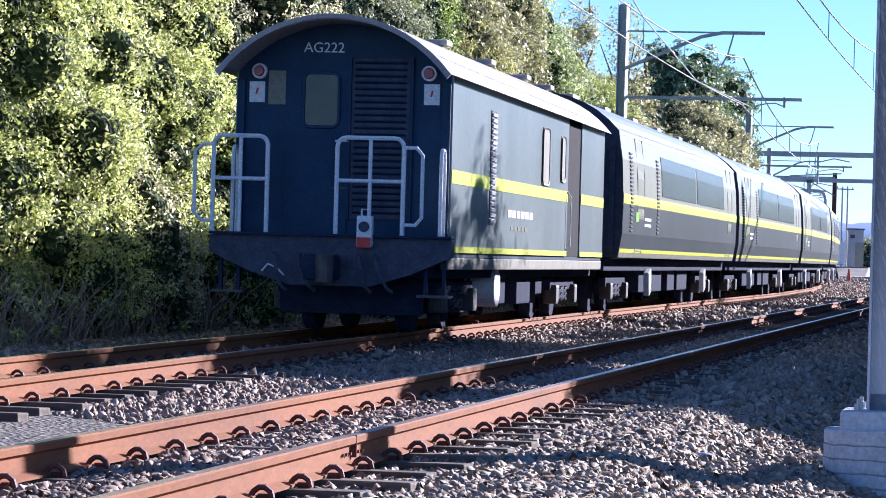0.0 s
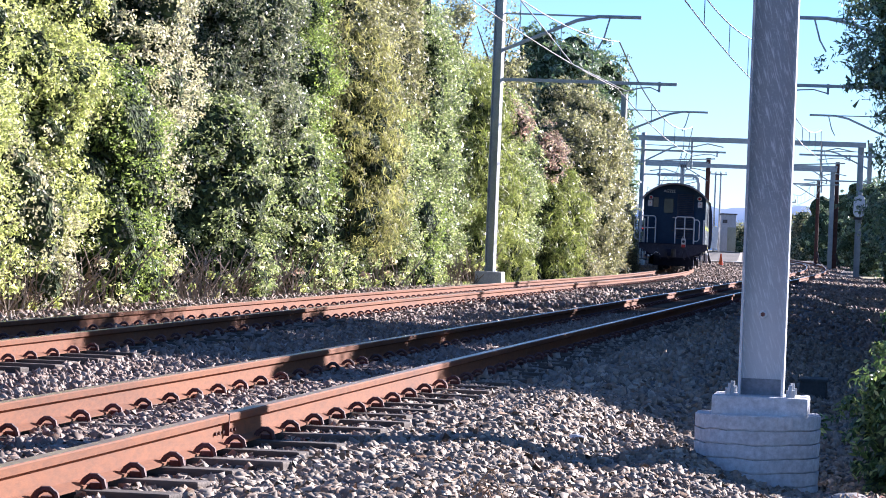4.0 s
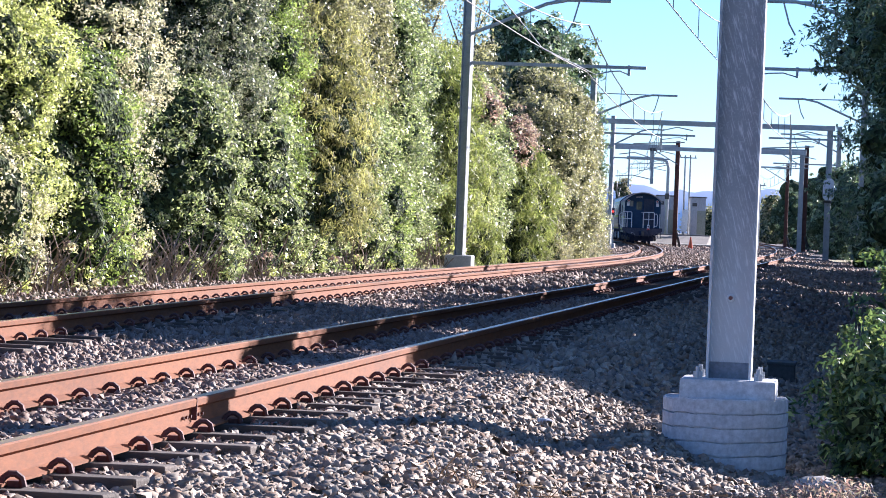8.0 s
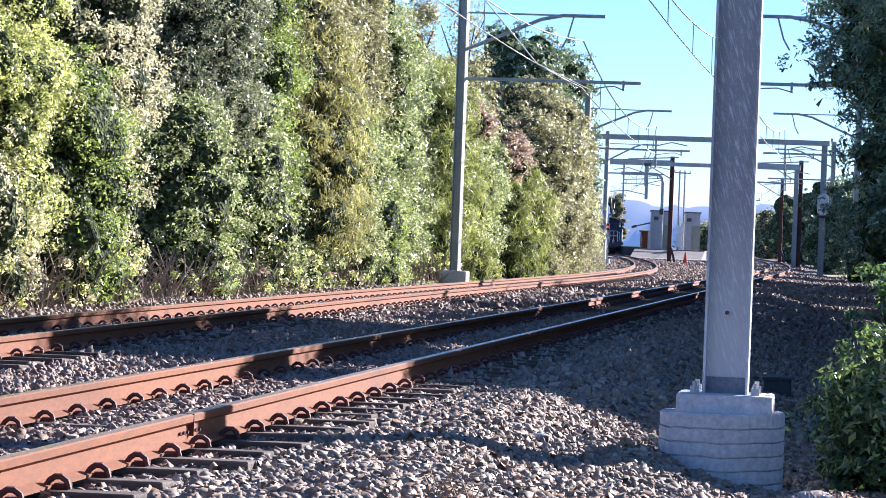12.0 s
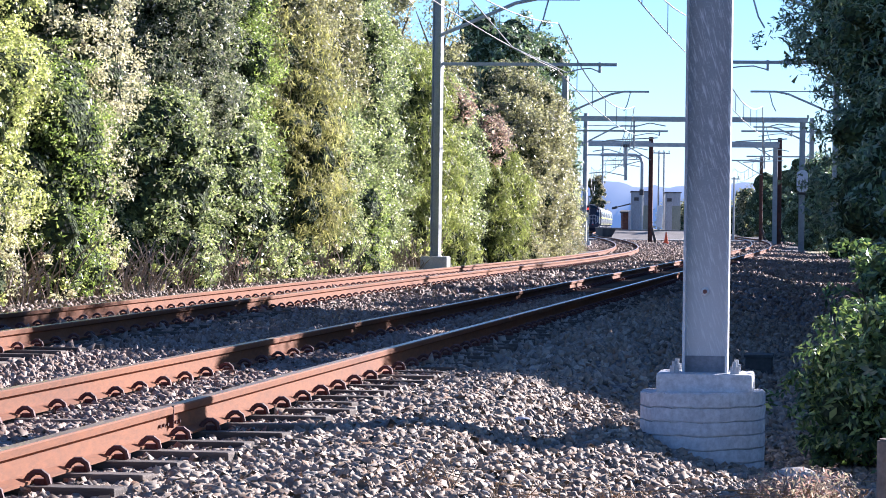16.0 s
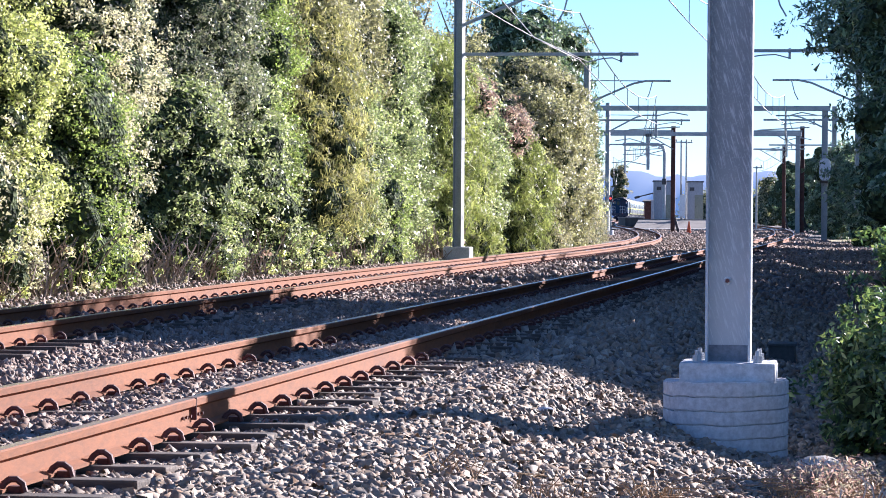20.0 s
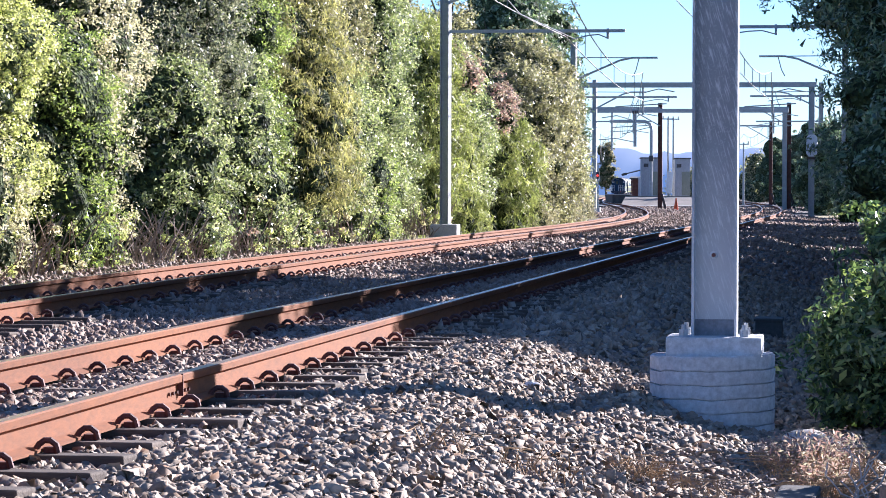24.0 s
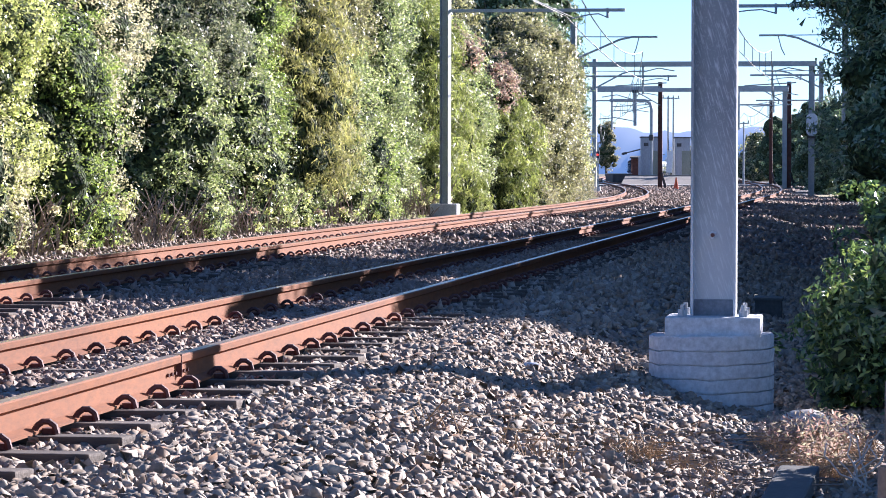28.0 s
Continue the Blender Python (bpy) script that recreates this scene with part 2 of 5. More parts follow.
M_DIRTY = surface("dirty_steel", (0.05, 0.048, 0.05), (0.115, 0.108, 0.108), 0.6, 0.3, scale=6, fine=40)
M_WHITE = surface("white_paint", (0.74, 0.76, 0.8), (0.84, 0.85, 0.87), 0.4, scale=4, fine=40, bump=0.04)
M_REDLENS = surface("red_lens", (0.28, 0.006, 0.02), (0.4, 0.015, 0.03), 0.2, scale=8, fine=50, bump=0.02)
M_RED = surface("red_paint", (0.5, 0.02, 0.02), (0.62, 0.035, 0.03), 0.45, scale=8, fine=50)
M_RUBBER = surface("black_rubber", (0.062, 0.066, 0.095), (0.10, 0.105, 0.14), 0.7, scale=6, fine=40)
M_GLASS = surface("tinted_glass", (0.05, 0.058, 0.04), (0.075, 0.082, 0.06), 0.25, scale=1, fine=5, bump=0.0)
M_BLACK = surface("painted_dark_opening", (0.008, 0.008, 0.012), (0.016, 0.016, 0.022), 0.8, scale=4, fine=30)
M_BEIGE = surface("beige_cover", (0.16, 0.16, 0.13), (0.24, 0.23, 0.19), 0.5, scale=6, fine=40)
M_ORANGE = surface("orange_plastic", (0.75, 0.10, 0.02), (0.85, 0.14, 0.03), 0.5, scale=5, fine=40)
M_SHED = surface("shed_grey", (0.40, 0.40, 0.43), (0.50, 0.50, 0.53), 0.6, scale=1, fine=20, stretch=(1, 1, 0.2))
M_PLATFORM = surface("platform_edge", (0.05, 0.05, 0.05), (0.09, 0.09, 0.085), 0.8, scale=2, fine=25)
M_GREENLOGO = surface("green_mark", (0.2, 0.5, 0.05), (0.28, 0.6, 0.08), 0.4, scale=5, fine=30)
for matt in (M_VAN_END, M_UNDER, M_RUBBER, M_BLACK):
    matt.node_tree.nodes["Principled BSDF"].inputs["Specular IOR Level"].default_value = 0.2 if matt == M_VAN_END else 0.08
# The pale fifth colour of a list is a leaf glint painted in.
LEAVES = {
    "yellowgreen": leaf_mat("leaf_yellow_green", [(0.242, 0.308, 0.121), (0.44, 0.506, 0.187), (0.627, 0.66, 0.308), (0.341, 0.407, 0.143), (0.682, 0.682, 0.506)], 0.34, 0.58),
    "cream": leaf_mat("leaf_olive_cream", [(0.335, 0.346, 0.227), (0.54, 0.529, 0.378), (0.67, 0.648, 0.518), (0.421, 0.432, 0.27)], 0.4, 0.55),
    "green": leaf_mat("leaf_mid_green", [(0.142, 0.228, 0.057), (0.257, 0.361, 0.095), (0.37, 0.456, 0.152), (0.19, 0.285, 0.067), (0.522, 0.551, 0.418)], 0.27, 0.5),
    "dark": leaf_mat("leaf_dark_green", [(0.12, 0.155, 0.106), (0.197, 0.239, 0.148), (0.317, 0.338, 0.246), (0.155, 0.19, 0.12), (0.422, 0.422, 0.394)], 0.27, 0.45),
    "glossy": leaf_mat("leaf_glossy_green", [(0.18, 0.252, 0.108), (0.297, 0.378, 0.162), (0.45, 0.495, 0.279), (0.234, 0.315, 0.126), (0.54, 0.549, 0.495)], 0.27, 0.5),
    "feather": leaf_mat("leaf_olive_feathery", [(0.238, 0.255, 0.093), (0.34, 0.348, 0.136), (0.408, 0.399, 0.196), (0.204, 0.23, 0.085)], 0.55, 0.55),
    "fern": leaf_mat("leaf_fresh_feathery", [(0.153, 0.212, 0.051), (0.255, 0.306, 0.085), (0.332, 0.365, 0.153), (0.178, 0.238, 0.06)], 0.5, 0.5),
    "redbrown": leaf_mat("leaf_red_brown", [(0.24, 0.15, 0.15), (0.42, 0.28, 0.27), (0.33, 0.32, 0.24), (0.52, 0.42, 0.40)], 0.6),
    "olive": leaf_mat("leaf_olive", [(0.156, 0.172, 0.09), (0.246, 0.254, 0.131), (0.353, 0.344, 0.205), (0.197, 0.213, 0.107), (0.451, 0.451, 0.377)], 0.34),
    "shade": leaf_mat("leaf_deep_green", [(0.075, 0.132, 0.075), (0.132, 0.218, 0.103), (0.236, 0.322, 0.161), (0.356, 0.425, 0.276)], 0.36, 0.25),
    "bank": leaf_mat("leaf_fresh_shrub", [(0.045, 0.085, 0.042), (0.08, 0.145, 0.055), (0.13, 0.205, 0.065), (0.31, 0.39, 0.13)], 0.34, 0.4),
    "straw": leaf_mat("leaf_straw_olive", [(0.225, 0.217, 0.135), (0.315, 0.292, 0.188), (0.18, 0.195, 0.112), (0.375, 0.345, 0.247)], 0.55),
}


def shade_core_mat():
    """Solid core of a crown: leaf shade painted as dark green cells."""
    m, nt, b = node_mat("shade_core")
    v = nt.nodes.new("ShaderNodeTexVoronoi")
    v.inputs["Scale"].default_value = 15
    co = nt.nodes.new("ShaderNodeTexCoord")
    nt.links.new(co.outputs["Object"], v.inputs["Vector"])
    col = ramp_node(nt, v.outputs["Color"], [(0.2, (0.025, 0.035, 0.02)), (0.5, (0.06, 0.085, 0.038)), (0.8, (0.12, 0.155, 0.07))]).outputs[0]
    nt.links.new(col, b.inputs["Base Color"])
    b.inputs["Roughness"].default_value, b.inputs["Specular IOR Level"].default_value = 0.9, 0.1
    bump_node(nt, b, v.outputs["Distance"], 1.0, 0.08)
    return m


M_CORE = shade_core_mat()

# ---- mesh helpers ----


def part(name, bm, material, parent=None, label=""):
    me = bpy.data.meshes.new(name)
    bm.to_mesh(me)
    bm.free()
    me.materials.append(material)
    ob = new(name, me)
    ob.parent = parent
    if label:
        ob["label"] = label
    return ob


def empty(name, label, category, group="", kind=""):
    return tagged(new(name), label, category, group, kind)


def arrays(name, verts, faces, material, parent=None, smooth=False):
    """A mesh object from numpy arrays of corners and of faces with one number of sides."""
    me = bpy.data.meshes.new(name)
    n, k = faces.shape
    me.vertices.add(len(verts))
    me.vertices.foreach_set("co", np.ascontiguousarray(verts, dtype=np.float32).ravel())
    me.loops.add(n * k)
    me.loops.foreach_set("vertex_index", np.ascontiguousarray(faces, dtype=np.int32).ravel())
    me.polygons.add(n)
    me.polygons.foreach_set("loop_start", np.arange(0, n * k, k, dtype=np.int32))
    me.update(calc_edges=True)
    if smooth:
        me.polygons.foreach_set("use_smooth", np.ones(n, dtype=bool))
    me.materials.append(material)
    ob = new(name, me)
    ob.parent = parent
    return ob


def add_box(bm, c, s, bevel=0.0, rot=None):
    r = bmesh.ops.create_cube(bm, size=1.0)
    vs = r["verts"]
    m = Matrix.Translation(c) @ (rot or Matrix()) @ Matrix.Diagonal((*s, 1))
    bmesh.ops.transform(bm, matrix=m, verts=vs)
    if bevel:
        es = list({e for v in vs for e in v.link_edges})
        bmesh.ops.bevel(bm, geom=es, offset=bevel, segments=2, affect="EDGES", profile=0.7)


def box(c, s, bevel=0.0, rot=None):
    bm = bmesh.new()
    add_box(bm, c, s, bevel, rot)
    return bm


def add_cyl(bm, a, b, r, r2=None, n=10):
    a, b = Vector(a), Vector(b)
    res = bmesh.ops.create_cone(bm, cap_ends=True, segments=n, radius1=r, radius2=r if r2 is None else r2, depth=(b - a).length)
    m = Matrix.Translation((a + b) / 2) @ (b - a).to_track_quat("Z", "Y").to_matrix().to_4x4()
    bmesh.ops.transform(bm, matrix=m, verts=res["verts"])


def cyl(a, b, r, r2=None, n=10):
    bm = bmesh.new()
    add_cyl(bm, a, b, r, r2, n)
    return bm


def add_tube(bm, pts, r, n=6, closed=False):
    """A round bar bent along pts."""
    pts = [Vector(p) for p in pts]
    k = len(pts)
    rings, up = [], None
    for i, p in enumerate(pts):
        a = pts[(i - 1) % k] if closed or i else p
        b = pts[(i + 1) % k] if closed or i < k - 1 else p
        d = (b - a).normalized()
        if up is None or abs(up.dot(d)) > 0.98:
            up = Vector((0, 0, 1)) if abs(d.z) < 0.9 else Vector((1, 0, 0))
        u = d.cross(up).normalized()
        up = u.cross(d).normalized()
        rings.append([bm.verts.new(p + r * (math.cos(2 * math.pi * j / n) * u + math.sin(2 * math.pi * j / n) * up)) for j in range(n)])
    for i in range(k if closed else k - 1):
        A, B = rings[i], rings[(i + 1) % k]
        for j in range(n):
            bm.faces.new((A[j], A[(j + 1) % n], B[(j + 1) % n], B[j]))
    if not closed:
        bm.faces.new(rings[0][::-1])
        bm.faces.new(rings[-1])


def tube(pts, r, n=6, closed=False):
    bm = bmesh.new()
    add_tube(bm, pts, r, n, closed)
    return bm


def rounded(x0, x1, z0, z1, r, y=0.0, steps=4):
    """Corner points of a rounded rectangle in the xz plane."""
    out = []
    for cx, cz, a0 in ((x1 - r, z1 - r, 0), (x0 + r, z1 - r, 90), (x0 + r, z0 + r, 180), (x1 - r, z0 + r, 270)):
        for i in range(steps + 1):
            a = radians(a0 + 90 * i / steps)
            out.append((cx + r * math.cos(a), y, cz + r * math.sin(a)))
    return out


def sweep(profile, path, caps=True):
    """Faces of a profile (x, z) carried along path points (x, y, z), upright."""
    bm = bmesh.new()
    rings = []
    for i, p in enumerate(path):
        a, b = Vector(path[max(i - 1, 0)]), Vector(path[min(i + 1, len(path) - 1)])
        d = (b - a).normalized()
        side = Vector((d.y, -d.x, 0)).normalized()
        rings.append([bm.verts.new(Vector(p) + side * px + Vector((0, 0, pz))) for px, pz in profile])
    n = len(profile)
    for A, B in zip(rings, rings[1:]):
        for j in range(n):
            bm.faces.new((A[j], A[(j + 1) % n], B[(j + 1) % n], B[j]))
    if caps:
        bm.faces.new(rings[0])
        bm.faces.new(rings[-1][::-1])
    bmesh.ops.recalc_face_normals(bm, faces=bm.faces[:])
    return bm


# ---- plan of the tracks ----
GAUGE = 1.137            # between the middles of the rail heads
TRACK1_X = -3.79         # middle of the near track where it is straight
CENTRE2 = [(-40, -5.2), (10, -6.85), (27, -7.33), (45, -7.65), (70, -7.78), (92, -7.9), (120, -8.75), (158, -11.15), (200, -14.75),
           (242, -19.1), (273, -22.5), (315, -26.4), (368, -30.6), (452, -36.4), (557, -42.1), (800, -52)]


def centre2(y):
    """x of the far track's middle."""
    p = CENTRE2
    i = max(1, min(len(p) - 3, next((k for k in range(len(p) - 1) if p[k + 1][0] > y), len(p) - 3)))
    (y0, x0), (y1, x1), (y2, x2), (y3, x3) = p[i - 1:i + 3]
    u = (y - y1) / (y2 - y1)
    m1, m2 = (x2 - x0) / (y2 - y0) * (y2 - y1), (x3 - x1) / (y3 - y1) * (y2 - y1)
    return (2 * u**3 - 3 * u**2 + 1) * x1 + (u**3 - 2 * u**2 + u) * m1 + (3 * u**2 - 2 * u**3) * x2 + (u**3 - u**2) * m2


def centre1(y):
    """x of the near track's middle: straight, then bearing left beyond the points."""
    return TRACK1_X - 0.00024 * max(0, y - 125) ** 2


def rise(y):
    """The line climbs gently beyond the crossing."""
    return 0.0 if y < 160 else 0.0016 * (y - 160) if y < 460 else 0.48


def smooth01(a, b, v):
    u = min(1, max(0, (v - a) / (b - a)))
    return u * u * (3 - 2 * u)


def ground_z(x, y):
    """Ballast bed, its shoulder towards the viewer, level land beyond."""
    c2 = centre2(y)
    z = -0.035
    z -= 0.022 * smooth01(-3.25, -2.95, x) * (1 - smooth01(45, 70, y))
    z -= 0.4 * smooth01(-2.35, -0.2, x) * (1 - smooth01(60, 110, y))
    z -= 0.10 * smooth01(60, 110, y) * smooth01(-2.4, -1.2, x)
    z += 0.22 * smooth01(0.4, 3.0, x)
    z -= 0.12 * smooth01(-0.6, 0.2, -(x - (c2 - 1.5)))
    z += 0.25 * smooth01(1.0, 6.0, (c2 - 2.6) - x)
    mid = (centre1(y) + c2) / 2
    z -= 0.05 * math.exp(-((x - mid) / 0.7) ** 2) * (1 - smooth01(80, 140, y))
    z += (0.10 - 0.06 * smooth01(22, 30, y)) * noise.noise((x * 0.8, y * 0.5, 3.0)) * smooth01(-2.6, -1.6, x)
    z += 0.02 * noise.noise((x * 2.1, y * 2.1, 7.0))
    if y < 30:
        z += 0.07 * math.exp(-((x + 1.22) / 0.26) ** 2 - ((y - 18.2) / 0.6) ** 2)
        z -= 0.075 * math.exp(-((x + 1.68) / 0.42) ** 2 - ((y - 16.9) / 0.9) ** 2)
        z += 0.05 * math.exp(-((x + 2.2) / 0.4) ** 2 - ((y - 19.0) / 2.0) ** 2)
    return z + rise(y)

# ---- ground ----


def build_ground():
    xs = [-3000, -900, -300, -120, -60, -35, -25] + [-20 + 0.5 * i for i in range(16)] + [-12 + 0.2 * i for i in range(75)] + [3 + 0.5 * i for i in range(9)] + [10, 20, 60, 200, 900, 3000]
    ys = [-600, -100, -20, 0, 5] + [8 + 0.25 * i for i in range(100)] + [33 + 0.6 * i for i in range(80)] + [82 + 3 * i for i in range(60)] + [270, 300, 340, 400, 500, 700, 1200, 2500, 4500]
    nx, ny = len(xs), len(ys)
    verts = np.array([(x, y, ground_z(x, y)) for y in ys for x in xs])
    faces = np.array([(j * nx + i, j * nx + i + 1, (j + 1) * nx + i + 1, (j + 1) * nx + i) for j in range(ny - 1) for i in range(nx - 1)])
    ob = arrays("ground", verts, faces, M_BALLAST, smooth=True)
    for m in (M_EARTH, M_DRYGRASS):
        ob.data.materials.append(m)
    idx = []
    for f in faces:
        cx, cy = verts[f, 0].mean(), verts[f, 1].mean()
        c2 = centre2(cy)
        wob = 0.3 * noise.noise((cx, cy * 0.4, 1))
        if c2 - 2.3 + wob < cx < (0.1 if cy < 60 else -1.6) + wob:
            idx.append(0)
        elif cy > 150 and -14 < cx < 8:
            idx.append(2)
        else:
            idx.append(1)
    ob.data.polygons.foreach_set("material_index", np.array(idx, dtype=np.int32))
    return tagged(ob, "grey crushed-stone ballast bed running into earth and dry grass", "ground", kind="structure")


GROUND = build_ground()

# ---- tracks ----
RAIL_PROFILE = [(-0.0635, 0.0), (0.0635, 0.0), (0.0635, 0.011), (0.012, 0.028), (0.008, 0.1), (0.033, 0.115), (0.035, 0.146), (0.027, 0.1525),
                (-0.027, 0.1525), (-0.035, 0.146), (-0.033, 0.115), (-0.008, 0.1), (-0.012, 0.028), (-0.0635, 0.011)]


def rail(parent, pts, label):
    ob = part("rail", sweep(RAIL_PROFILE, pts), M_RUST, parent, label)
    ob.data.materials.append(M_RAILTOP)
    for p in ob.data.polygons:
        if p.normal.z > 0.9 and p.center.z - pts[0][2] > 0.14:
            p.material_index = 1
    return ob


def sleeper_mesh():
    bm = box((0, 0, -0.065), (2.02, 0.2, 0.13), 0.012)
    for v in bm.verts:
        v.co += Vector((0.02 * noise.noise(v.co * 5), 0.012 * noise.noise(v.co * 9 + Vector((3, 0, 0))), 0.01 * noise.noise(v.co * 4)))
    me = bpy.data.meshes.new("sleeper")
    bm.to_mesh(me)
    bm.free()
    me.materials.append(M_SLEEPER)
    return me


def clip_bm():
    bm = bmesh.new()
    add_tube(bm, [(-0.02, -0.012, 0.01), (-0.008, -0.006, 0.03), (0.012, 0.0, 0.045), (0.036, 0.004, 0.045), (0.058, 0.008, 0.029), (0.066, 0.012, -0.004)], 0.0135, 6)
    r = bmesh.ops.create_cube(bm, size=1.0)
    bmesh.ops.transform(bm, matrix=Matrix.Translation((0.03, 0.05, 0.004)) @ Matrix.Diagonal((0.06, 0.05, 0.024, 1)), verts=r["verts"])
    return bm


CLIP_ME = bpy.data.meshes.new("rail_clip")
_b = clip_bm()
_b.to_mesh(CLIP_ME)
_b.free()
CLIP_ME.materials.append(M_CLIP)
SLEEPER_ME = sleeper_mesh()
PITCH = 0.65


def build_track(name, label, centre, y0, y1, single_to, clip_to):
    """Two rails, sleepers and spring clips along x = centre(y). Sleepers and clips up to the given y are pieces; the rest is joined."""
    top = empty(name, label, "railway track", kind="structure")
    rng = random.Random(5)
    n = int((y1 - y0) / 3)
    for s in (1, -1):
        pts = []
        for i in range(n + 1):
            y = y0 + (y1 - y0) * i / n
            dx = (centre(y + 0.5) - centre(y - 0.5))
            pts.append((centre(y) + s * GAUGE / 2, y - s * GAUGE / 2 * dx, rise(y)))
        rail(top, pts, "rusty brown steel rail with a worn shiny head")
    cv, cf, sv, sf = [], [], [], []
    cverts = np.array([v.co[:] for v in CLIP_ME.vertices])
    cfaces = [tuple(p.vertices) for p in CLIP_ME.polygons]
    tri = []
    for f in cfaces:
        tri += [(f[0], f[i], f[i + 1]) for i in range(1, len(f) - 1)]
    tri = np.array(tri)
    y, k = y0 + 0.2, 0
    cube = np.array([(a, b, c) for a in (-1.065, 1.065) for b in (-0.1, 0.1) for c in (-0.13, 0.0)])
    cubef = np.array([(0, 1, 3, 2), (4, 6, 7, 5), (0, 4, 5, 1), (2, 3, 7, 6), (1, 5, 7, 3), (0, 2, 6, 4)])
    while y < y1:
        ang = -math.atan(centre(y + 0.5) - centre(y - 0.5))
        shift = rng.uniform(-0.06, 0.06)
        tilt = rng.uniform(-0.9, 0.9)
        m = Matrix.Translation((centre(y) , y, rise(y))) @ Matrix.Rotation(ang, 4, "Z")
        ms = m @ Matrix.Translation((shift, 0, -0.004)) @ Matrix.Rotation(radians(tilt), 4, "Z")
        if y < single_to:
            o = new("sleeper", SLEEPER_ME)
            o.parent, o.matrix_basis = top, ms
        else:
            R = np.array(ms.to_3x3())
            sf.append(cubef + 8 * len(sv))
            sv.append(cube @ R.T + np.array(ms.translation))
        for s in (1, -1):
            for side in (1, -1):
                mc = m @ Matrix.Translation((s * GAUGE / 2 + side * 0.066, rng.uniform(-0.01, 0.01), 0.004)) @ Matrix.Rotation(radians(0 if side > 0 else 180) + rng.uniform(-0.12, 0.12), 4, "Z")
                if y < clip_to:
                    o = new("rail_clip", CLIP_ME)
                    o.parent, o.matrix_basis = top, mc
                elif y < 110:
                    R = np.array(mc.to_3x3())
                    cf.append(tri + len(cverts) * len(cv))
                    cv.append(cverts @ R.T + np.array(mc.translation))
        y += PITCH * rng.uniform(0.95, 1.05)
        k += 1
    if cv:
        tagged(arrays("far_clips", np.concatenate(cv), np.concatenate(cf), M_CLIP, top), kind="stuff")
    if sv:
        tagged(arrays("far_sleepers", np.concatenate(sv), np.concatenate(sf), M_SLEEPER, top), kind="stuff")
    return top


track_1 = build_track("near_track", "rusty narrow-gauge railway track on dark timber sleepers", centre1, 6, 330, 120, 53)
track_2 = build_track("far_track", "rusty narrow-gauge railway track curving away beside the hedge", centre2, 14, 560, 110, 60)


def build_rail_joint():
    """Bolted joint on the near rail."""
    x = TRACK1_X + GAUGE / 2
    for i, dy in enumerate((-0.21, -0.13, -0.05, 0.05, 0.13, 0.21)):
        part("joint_bolt", cyl((x + 0.012, 14.05 + dy, 0.066), (x + 0.022, 14.05 + dy, 0.066), 0.009, n=6), M_CLIP, track_1)
    part("joint_gap", box((x, 14.05, 0.1), (0.074, 0.008, 0.109)), M_CLIP, track_1)


build_rail_joint()

# ---- train ----
V = 21.0          # metres a second
REAR0 = 31.9       # y of the van's end wall at the start
TRAIN = []         # (thing, distance of its middle from the van's end wall, half the bogie spacing)


def arc_profile(half, z_eave, z_top, n=14, flat=0.0):
    """Points of a low arched roof from right eave to left eave."""
    h = z_top - z_eave
    R = (half * half + h * h) / (2 * h)
    a = math.asin(min(1, half / R))
    return [(R * math.sin(a - 2 * a * i / n), z_top - R + R * math.cos(a - 2 * a * i / n)) for i in range(n + 1)]


def extrude_y(profile, y0, y1, closed=True):
    bm = bmesh.new()
    A = [bm.verts.new((x, y0, z)) for x, z in profile]
    B = [bm.verts.new((x, y1, z)) for x, z in profile]
    n = len(profile)
    for i in range(n if closed else n - 1):
        bm.faces.new((A[i], A[(i + 1) % n], B[(i + 1) % n], B[i]))
    if closed:
        bm.faces.new(A[::-1])
        bm.faces.new(B)
    bmesh.ops.recalc_face_normals(bm, faces=bm.faces[:])
    return bm


def build_bogie(parent, y):
    """Two axles, side frames, coil springs, axle boxes."""
    bg = part("bogie", box((0, y, 0.42), (1.5, 0.35, 0.22), 0.03), M_UNDER, parent, "black dusty bogie")
    for s in (1, -1):
        bm = box((s * 0.86, y, 0.5), (0.12, 2.5, 0.16), 0.02)
        add_box(bm, (s * 0.86, y, 0.36), (0.14, 0.9, 0.16), 0.02)
        part("side_frame", bm, M_UNDER, bg)
        for dy in (-1.0, 1.0):
            part("axle_box", box((s * 0.9, y + dy, 0.36), (0.2, 0.26, 0.28), 0.04), M_DIRTY, bg)
            bm = bmesh.new()
            add_cyl(bm, (s * 0.5, y + dy, 0.36), (s * 0.62, y + dy, 0.36), 0.36, n=24)
            add_cyl(bm, (s * 0.47, y + dy, 0.36), (s * 0.5, y + dy, 0.36), 0.385, n=24)
            part("wheel", bm, M_UNDER, bg)
        for dy in (-0.22, 0.22):
            pts = [(s * 0.9 + 0.06 * math.cos(k * 0.9), y + dy + 0.06 * math.sin(k * 0.9), 0.2 + 0.012 * k) for k in range(24)]
            part("coil_spring", tube(pts, 0.014, 4), M_DIRTY, bg)
    for dy in (-1.0, 1.0):
        part("axle", cyl((-0.5, y + dy, 0.36), (0.5, y + dy, 0.36), 0.07, n=10), M_UNDER, bg)


def text_part(body, size, m, material, parent, name):
    cu = bpy.data.curves.new(name, "FONT")
    cu.body, cu.size, cu.extrude = body, size, 0.002
    tmp = bpy.data.objects.new(name, cu)
    me = bpy.data.meshes.new_from_object(tmp)
    bpy.data.objects.remove(tmp)
    me.materials.append(material)
    o = new(name, me)
    o.parent, o.matrix_basis = parent, m
    return o


